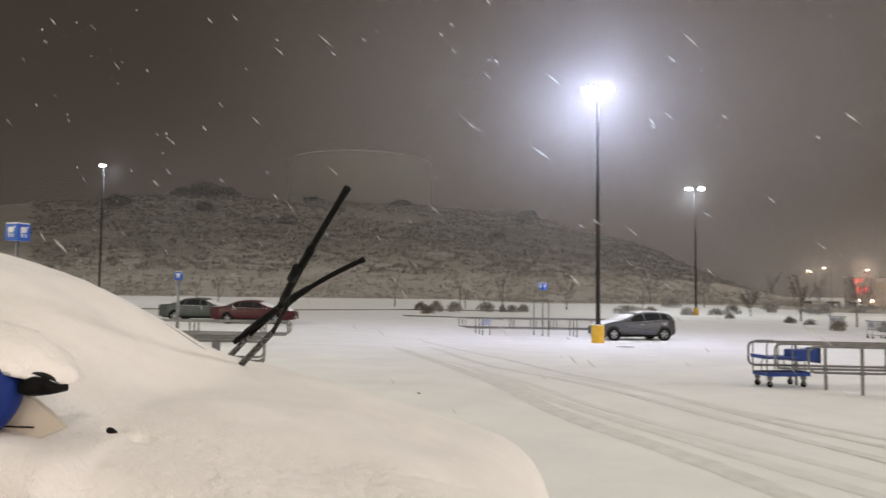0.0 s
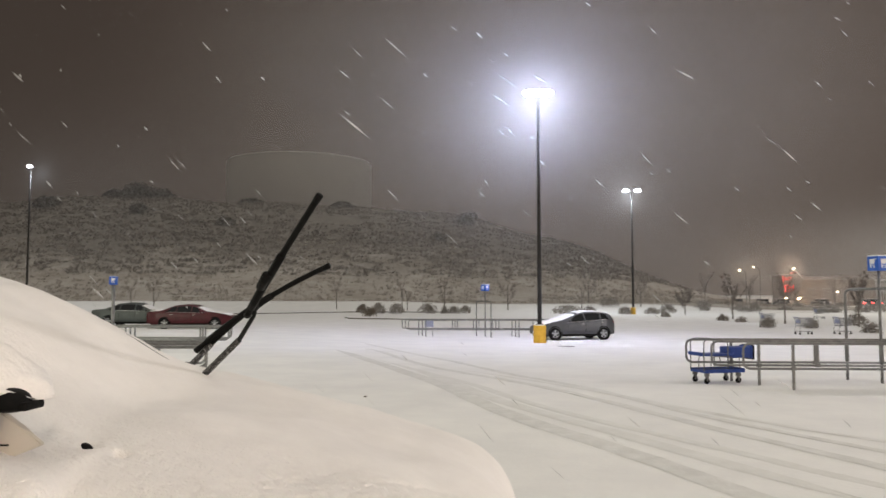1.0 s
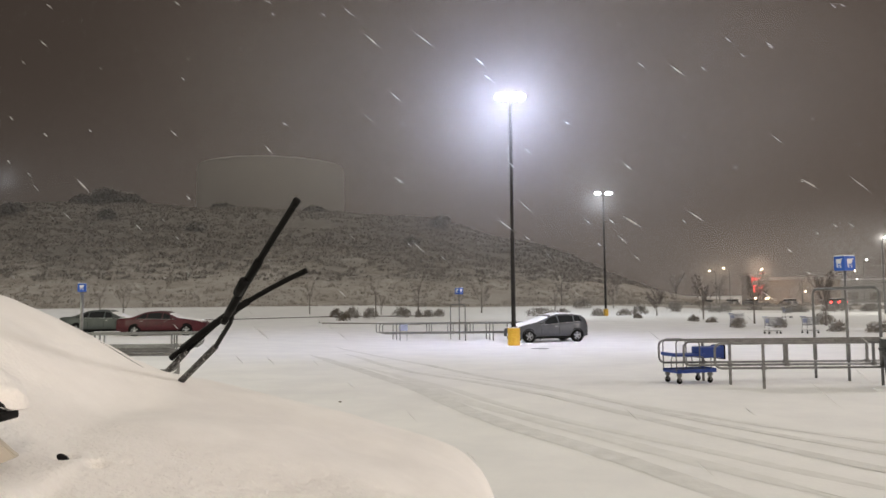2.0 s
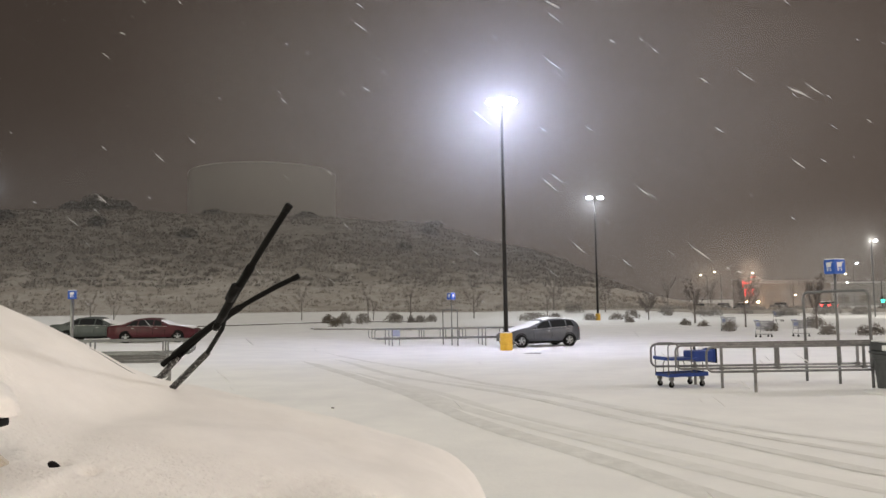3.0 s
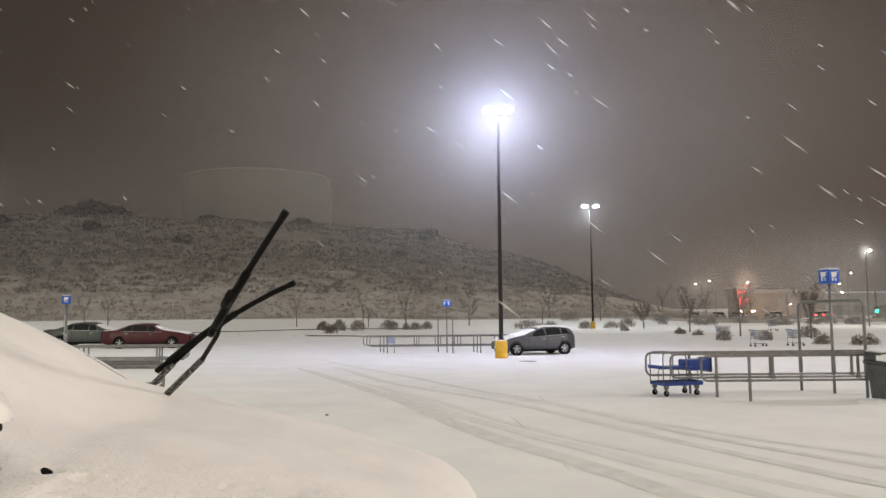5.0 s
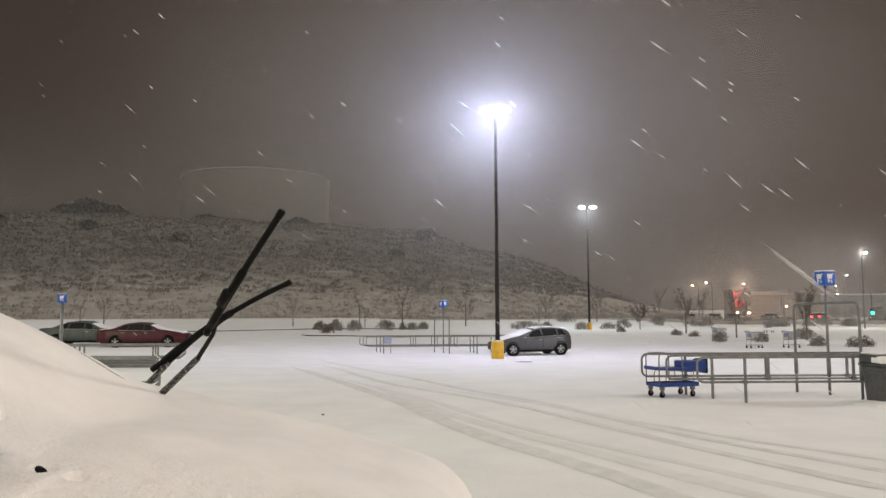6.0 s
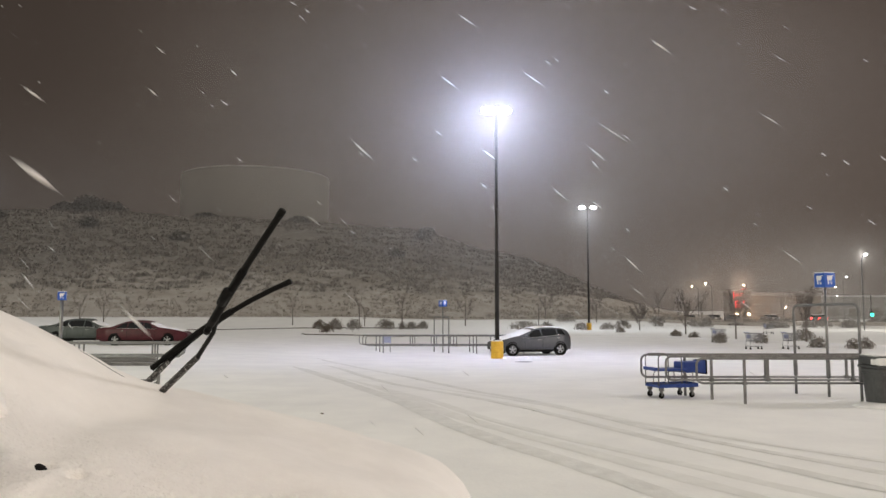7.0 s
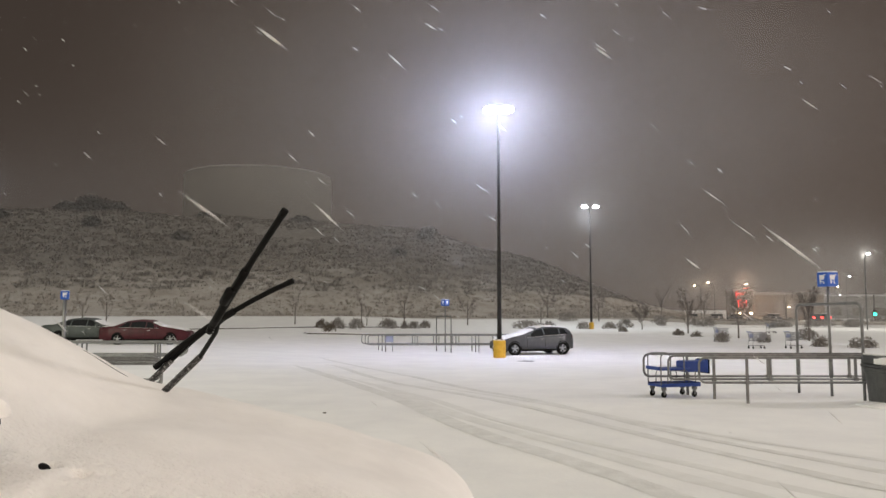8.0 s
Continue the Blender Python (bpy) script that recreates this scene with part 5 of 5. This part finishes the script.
# stray carts
shopping_cart(pose(18.95, 46.4, ground_z(19, 47), 0, 0, 8), "wire shopping cart abandoned in the snow")
shopping_cart(pose(21.3, 46.6, ground_z(21, 47), 0, 0, 10), "wire shopping cart abandoned in the snow")
shopping_cart(pose(20.45, 56.4, ground_z(21, 57), 0, 0, 12), "wire shopping cart beside a snowy shrub")
shopping_cart(pose(33.0, 77.0, ground_z(33, 77), 0, 0, 5), "distant wire shopping cart in the snow")


# ---- distance ----
def build_tank():
    t = empty("water_tank", pose(-73, 300, 31), "huge pale water tank on the hilltop", "water tank")
    bm = bmesh.new()
    rows = []
    for r, z in ((28.5, -12), (28.5, 22.6), (28.2, 23.2), (20, 24.6), (10, 25.4), (0.1, 25.7)):
        rows.append([bm.verts.new((r * math.cos(2 * math.pi * k / 64), r * math.sin(2 * math.pi * k / 64), z)) for k in range(64)])
    for a, b in zip(rows, rows[1:]):
        for k in range(64):
            bm.faces.new((a[k], a[(k + 1) % 64], b[(k + 1) % 64], b[k]))
    part("shell", bm, M["tank"], t, smooth=True)
    bm, _ = ring_bm([(28.52, -0.1), (28.62, -0.1), (28.62, 0.1), (28.52, 0.1)], 64)
    bmesh.ops.transform(bm, matrix=Matrix.Translation((0, 0, 22.4)) @ Matrix.Rotation(radians(90), 4, "X"), verts=bm.verts)
    part("rim_band", bm, M["tank"], t)


def build_restaurant():
    r = empty("restaurant", pose(69, 170, -0.5), "low stucco restaurant with red neon tower and lit windows", "building")
    part("wall", box(0, 16, 0, 14, 0, 5.6, bevel=0.05), M["stucco"], r)
    part("parapet", box(-0.2, 16.2, -0.2, 14.2, 5.6, 6.3, bevel=0.05), M["concrete"], r)
    tower = part("entrance_tower", box(-4.0, 0.0, -0.6, 5, 0, 6.6, bevel=0.05), M["kerb"], r)
    part("roof_cap", box(-4.3, 0.3, -0.9, 5.3, 6.6, 6.85), M["concrete"], tower)
    for z, x0, x1, tilt in ((7.0, -2.2, -0.9, -9), (5.85, -3.9, -1.9, -7), (5.5, -3.9, -2.2, -7), (4.25, -3.6, -2.7, -14), (3.95, -2.7, -1.7, 10), (3.55, -3.5, -1.8, -12), (3.1, -3.3, -2.1, 8)):
        part("neon_bar", box(x0, x1, -1.0, -0.86, z, z + 0.085, bevel=0.02, m=Matrix.Translation((x0, 0, z)) @ Matrix.Rotation(radians(tilt), 4, "Y") @ Matrix.Translation((-x0, 0, -z))), M["neon"], tower, "glowing red neon")
    for x, z0, z1 in ((-3.9, 5.0, 6.4), (-3.5, 2.9, 4.4), (-2.7, 2.9, 4.2), (-1.75, 3.0, 4.5)):
        part("neon_post", box(x, x + 0.10, -1.0, -0.87, z0, z1, bevel=0.03), M["neon"], tower, "glowing red neon")
    for i in range(4):
        x = 0.9 + 3.8 * i
        win = part("window", box(x, x + 2.6, -0.12, -0.02, 1.0, 3.6), M["dim_window"], r)
        part("window_frame", box(x - 0.15, x + 2.75, -0.10, -0.01, 3.6, 3.8), M["concrete"], win)
    for x in (-3.6, -0.9):
        part("wall_lamp", box(x, x + 0.5, -1.2, -0.9, 1.4, 1.75, bevel=0.1), M["sodium"], r)


def long_building(x, y, w, h, label):
    b = empty("store_building", pose(x, y, -0.5), label, "building")
    part("wall", box(0, w, 0, 12, 0, h), M["concrete"], b)
    part("roof", box(-0.3, w + 0.3, -0.3, 12.3, h, h + 0.4), M["snow_cap"], b)
    for i in range(int(w / 6)):
        part("window", box(2 + 6 * i, 5 + 6 * i, -0.1, -0.02, 0.8, 2.8), M["dim_window"], b)


FAR_HEADS = []


def road_lamp(x, y, h, lean, glow="sodium"):
    p = empty("street_lamp", pose(x, y, -0.5), "distant street lamp with glowing head", "street lamp", "distant street lamps")
    part("pole", tube([(0, 0, 0), (0, 0, h * 0.92), (lean * 0.4, 0, h), (lean, 0, h)], 0.075, 6, r_end=0.045), M["steel"], p)
    FAR_HEADS.append((x + lean, y, h - 0.55, 0.2 if glow == "sodium" else 0.02))
    part("lamp_head", box(lean - 0.15, lean + 0.15, -0.15, 0.15, h - 0.11, h + 0.05, bevel=0.06), M[glow], p, "glowing lamp head")


def far_car(x, y, rz, tail=True):
    c = empty("car", pose(x, y, -0.5, 0, 0, rz), "distant car with glowing tail lights", "car", "distant cars")
    bm = bmesh.new()
    add_box(bm, -2.2, 2.2, -0.9, 0.9, 0.3, 0.95, 0.12)
    part("body", bm, M["paint_grey"], c)
    part("cabin", box(-1.5, 0.9, -0.75, 0.75, 0.94, 1.5, bevel=0.2), M["glass"], c)
    part("snow_layer", box(-1.3, 0.6, -0.65, 0.65, 1.49, 1.56, bevel=0.03), M["snow_cap"], c)
    for s in (-1, 1):
        part("tail_light", box(-2.24, -2.1, s * 0.7 - 0.2, s * 0.7 + 0.2, 0.62, 0.92, bevel=0.03), M["tail"] if tail else M["clear_lens"], c)
    for xx in (-1.3, 1.3):
        for s in (-0.92, 0.72):
            bm, _ = ring_bm([(0.001, 0), (0.33, 0), (0.33, 0.2), (0.001, 0.2)], 14)
            bmesh.ops.transform(bm, matrix=Matrix.Translation((xx, s, 0.33)), verts=bm.verts)
            part("wheel", bm, M["rubber"], c)


build_tank()
build_restaurant()
long_building(96, 205, 60, 6.0, "long low dark building beyond the restaurant")
for x, y, h, lean, g in ((51.5, 152, 7.2, -1.2, "sodium"), (54.2, 152, 7.75, -1.2, "sodium"), (63.0, 160, 7.7, 0.8, "sodium"), (72.0, 160, 3.0, 0.6, "sodium"), (82.3, 160, 7.2, 0.8, "sodium"), (84.8, 160, 9.4, 0.8, "led_far"), (92, 178, 5.8, 0.8, "led_far"), (50.0, 90, 9.0, 0.5, "led_far")):
    road_lamp(x, y, h, lean, g)
for x, y, rz in ((75.7, 155, 75), (78.0, 157, 85)):
    far_car(x, y, rz)
for x, y in ((52, 160), (58, 162), (70, 162), (62.5, 163)):
    far_car(x, y, 100, False)
sig = empty("traffic_light", pose(87.1, 154, -0.5), "distant green traffic light on a dark pole", "traffic light")
part("pole", tube([(0, 0, 0), (0, 0, 5.5)], 0.09, 6), M["pole"], sig)
part("housing", box(-0.25, 0.25, -0.2, 0.2, 1.2, 2.4, bevel=0.04), M["pole"], sig)
part("green_lens", box(-0.30, 0.30, -0.3, -0.2, 1.2, 1.75, bevel=0.12), M["green_light"], sig, "glowing green lens")

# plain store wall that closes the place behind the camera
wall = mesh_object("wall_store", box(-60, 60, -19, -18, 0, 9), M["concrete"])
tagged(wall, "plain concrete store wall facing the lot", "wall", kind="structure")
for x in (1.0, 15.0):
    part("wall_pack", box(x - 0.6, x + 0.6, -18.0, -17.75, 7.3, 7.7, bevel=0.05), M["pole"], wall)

van = build_van()
wiper([(-1.039, 2.70, 1.585), (-0.95, 2.695, 1.675), (-0.87, 2.69, 1.745), (-0.791, 2.68, 1.806)], [(-1.005, 2.69, 1.650), (-0.775, 2.69, 1.845), (-0.520, 2.64, 1.950)], "raised black wiper with frosted arm, leaning low over the bonnet")
wiper([(-0.912, 2.51, 1.580), (-0.757, 2.40, 1.705), (-0.68, 2.30, 1.785), (-0.640, 2.22, 1.850), (-0.613, 2.17, 1.888)], [(-0.694, 2.28, 1.787), (-0.585, 2.14, 1.915), (-0.423, 2.03, 2.116)], "raised black wiper standing upright above the snowy bonnet")


# ---- falling snow ----
WIND = Vector((2.2, -0.5, -1.85))


def flakes(name, centres, length, thick, seed, solid, label, mat="flake"):
    """Wind-drawn flakes along their fall, in one drifting mesh: solid slivers, or plain thin crystals where they are far and fine."""
    rng = np.random.default_rng(seed)
    n = len(centres)
    d = np.array(WIND.normalized()) + rng.normal(0, 0.08, (n, 3))
    d /= np.linalg.norm(d, axis=1)[:, None]
    s = np.cross(d, rng.normal(size=(n, 3)))
    s /= np.linalg.norm(s, axis=1)[:, None]
    o = np.cross(d, s)
    ln = (length * rng.uniform(0.4, 1.3, n) * 0.5)[:, None]
    w = (thick * rng.uniform(0.5, 1.5, n))[:, None]
    if solid:
        v = np.stack([centres - d * ln, centres - d * ln * 0.3 + s * w, centres - d * ln * 0.3 + (o * 0.87 - s * 0.5) * w, centres - d * ln * 0.3 - (o * 0.87 + s * 0.5) * w,
                      centres + d * ln * 0.4 + s * w, centres + d * ln * 0.4 + (o * 0.87 - s * 0.5) * w, centres + d * ln * 0.4 - (o * 0.87 + s * 0.5) * w, centres + d * ln], 1)
        tri = np.array([(0, 1, 2), (0, 2, 3), (0, 3, 1), (1, 4, 5), (1, 5, 2), (2, 5, 6), (2, 6, 3), (3, 6, 4), (3, 4, 1), (7, 5, 4), (7, 6, 5), (7, 4, 6)])
        k = 8
    else:
        v = np.stack([centres - d * ln + s * w, centres - d * ln - s * w, centres + d * ln], 1)
        tri = np.array([(0, 1, 2)])
        k = 3
    f = (tri[None] + (np.arange(n) * k)[:, None, None]).reshape(-1, 3)
    me = bpy.data.meshes.new(name)
    me.vertices.add(n * k)
    me.vertices.foreach_set("co", v.reshape(-1).astype(np.float32))
    me.loops.add(f.size)
    me.loops.foreach_set("vertex_index", f.reshape(-1).astype(np.int32))
    me.polygons.add(len(f))
    me.polygons.foreach_set("loop_start", np.arange(0, f.size, 3, dtype=np.int32))
    me.update(calc_edges=True)
    me.materials.append(M[mat])
    return tagged(new(name, me), label, "falling snow", kind="stuff")


FIELDS = []
DRIFT = np.array(WIND.normalized())
# near and middle flakes: blocks that sweep through the place during the clip
for lo, hi, dens, length, thick, speed, seed in (
        ((-2.5, 3.2, 1.6), (2.8, 5.5, 3.6), 0.13, 0.12, 0.0040, 2.6, 1),
        ((-7, 5.5, 0.3), (8, 12, 7), 0.06, 0.17, 0.0065, 2.9, 2),
        ((-14, 12, 0), (15, 24, 12), 0.014, 0.25, 0.0095, 3.2, 3),
        ((-24, 24, 0), (25, 40, 18), 0.0035, 0.32, 0.013, 3.2, 6)):
    rng = np.random.default_rng(seed)
    back = -DRIFT * speed * 8.3
    a, b = np.minimum(lo, np.array(lo) + back), np.maximum(hi, np.array(hi) + back)
    n = int(dens * np.prod(b - a))
    FIELDS.append((flakes("falling_snow", rng.uniform(a, b, (n, 3)), length, thick, seed, True, "white snowflakes streaking down on the wind"), speed))
# fine snow that drifts through the light of the lamps
for centre, radius, dens, length, thick, speed, seed in (
        ((2.75, 37.6, 11.6), 11.0, 16.0, 0.08, 0.0012, 1.0, 11), ((2.75, 37.6, 11.6), 24.0, 5.0, 0.10, 0.0014, 1.0, 8),
        ((18.1, 93.5, 14.5), 8.0, 6.0, 0.14, 0.0024, 1.0, 5)):
    rng = np.random.default_rng(seed)
    run = speed * 8.0
    n = int(dens * math.pi * radius ** 2 * (run + radius))
    # air upwind of the lamp, thinning out away from it
    e1 = np.cross(DRIFT, (0, 0, 1.0))
    e1 /= np.linalg.norm(e1)
    e2 = np.cross(DRIFT, e1)
    s = radius * 0.42
    across = rng.normal(0, s, (n, 2))
    across = across[np.hypot(across[:, 0], across[:, 1]) > (1.0 if radius < 3 else 1.6)]
    n = len(across)
    along = rng.uniform(0, run, n) + rng.normal(0, s, n)
    c = np.array(centre) + e1 * across[:, :1] + e2 * across[:, 1:] - DRIFT * along[:, None]
    c = c[c[:, 2] > 7.5]
    FIELDS.append((flakes("lamplit_snow", c, length, thick, seed, False, "fine snow glittering in the light of a lamp", "fine_flake"), speed))


def haze_sheet(x, y, z, rx, rz, cover, label, seed=0):
    """A thin sheet added to imitate halo and haze in snowy air, slightly bowed and rippled."""
    bm = bmesh.new()
    rows = []
    for i in range(25):
        r = i / 24
        rows.append([bm.verts.new((r * math.cos(2 * math.pi * k / 48), 0.0, r * math.sin(2 * math.pi * k / 48))) for k in range(48)])
    for a, b in zip(rows, rows[1:]):
        for k in range(48):
            bm.faces.new((a[k], a[(k + 1) % 48], b[(k + 1) % 48], b[k]))
    for v in bm.verts:
        v.co.y = 0.02 * noise.noise((v.co.x * 1.5 + seed, v.co.z * 1.5, seed)) * min(1.0, 4 * v.co.length)
    ob = mesh_object("haze_sheet", bm, haze_material("sheet_haze", cover), smooth=True)
    ob.matrix_world = pose(x, y, z) @ Matrix.Diagonal((rx, min(rx, 12.0), rz, 1))
    return tagged(ob, label, "blowing snow", kind="stuff")


# sheets stand in for the glow round the lamps and the distant haze
LIT = "thin sheet added for the halo of snowy air round a lamp"
haze_sheet(2.75, 38.5, 12.0, 9, 9, 0.006, LIT, 1)
haze_sheet(2.75, 39.5, 12.0, 13, 11, 0.021, LIT, 2)
haze_sheet(4.5, 42.2, 15.0, 30, 15, 0.15, LIT, 3)
haze_sheet(2.75, 36.2, 12.0, 6, 6, 0.003, LIT, 4)
haze_sheet(18.1, 95.2, 14.4, 12, 12, 0.010, LIT, 5)
haze_sheet(-58.5, 97.3, 18.0, 8, 8, 0.006, LIT, 6)
for hx, hy, hz, cover in FAR_HEADS:
    haze_sheet(hx, hy + 0.7, hz, 4.5, 4.5, cover, LIT, hx)
haze_sheet(-25, 113.5, 9.0, 150, 34, 0.11, "thin sheet added for the snow haze before the hill", 7)
haze_sheet(58, 99, 4.0, 52, 15, 0.13, "thin sheet added for the snow haze over the far end of the lot", 10)
haze_sheet(78, 166, 5.0, 60, 18, 0.17, "thin sheet added for the snow haze before the restaurant", 9)


def motions():
    """The blocks of snow drift on the wind all through the clip."""
    for ob, speed in FIELDS:
        d = WIND.normalized() * speed * 8.0
        walk(ob, [(0.0, pose(0, 0, 0)), (2.0, pose(*(d * 0.25))), (4.0, pose(*(d * 0.5))), (6.0, pose(*(d * 0.75))), (8.0, pose(*d))])


motions()
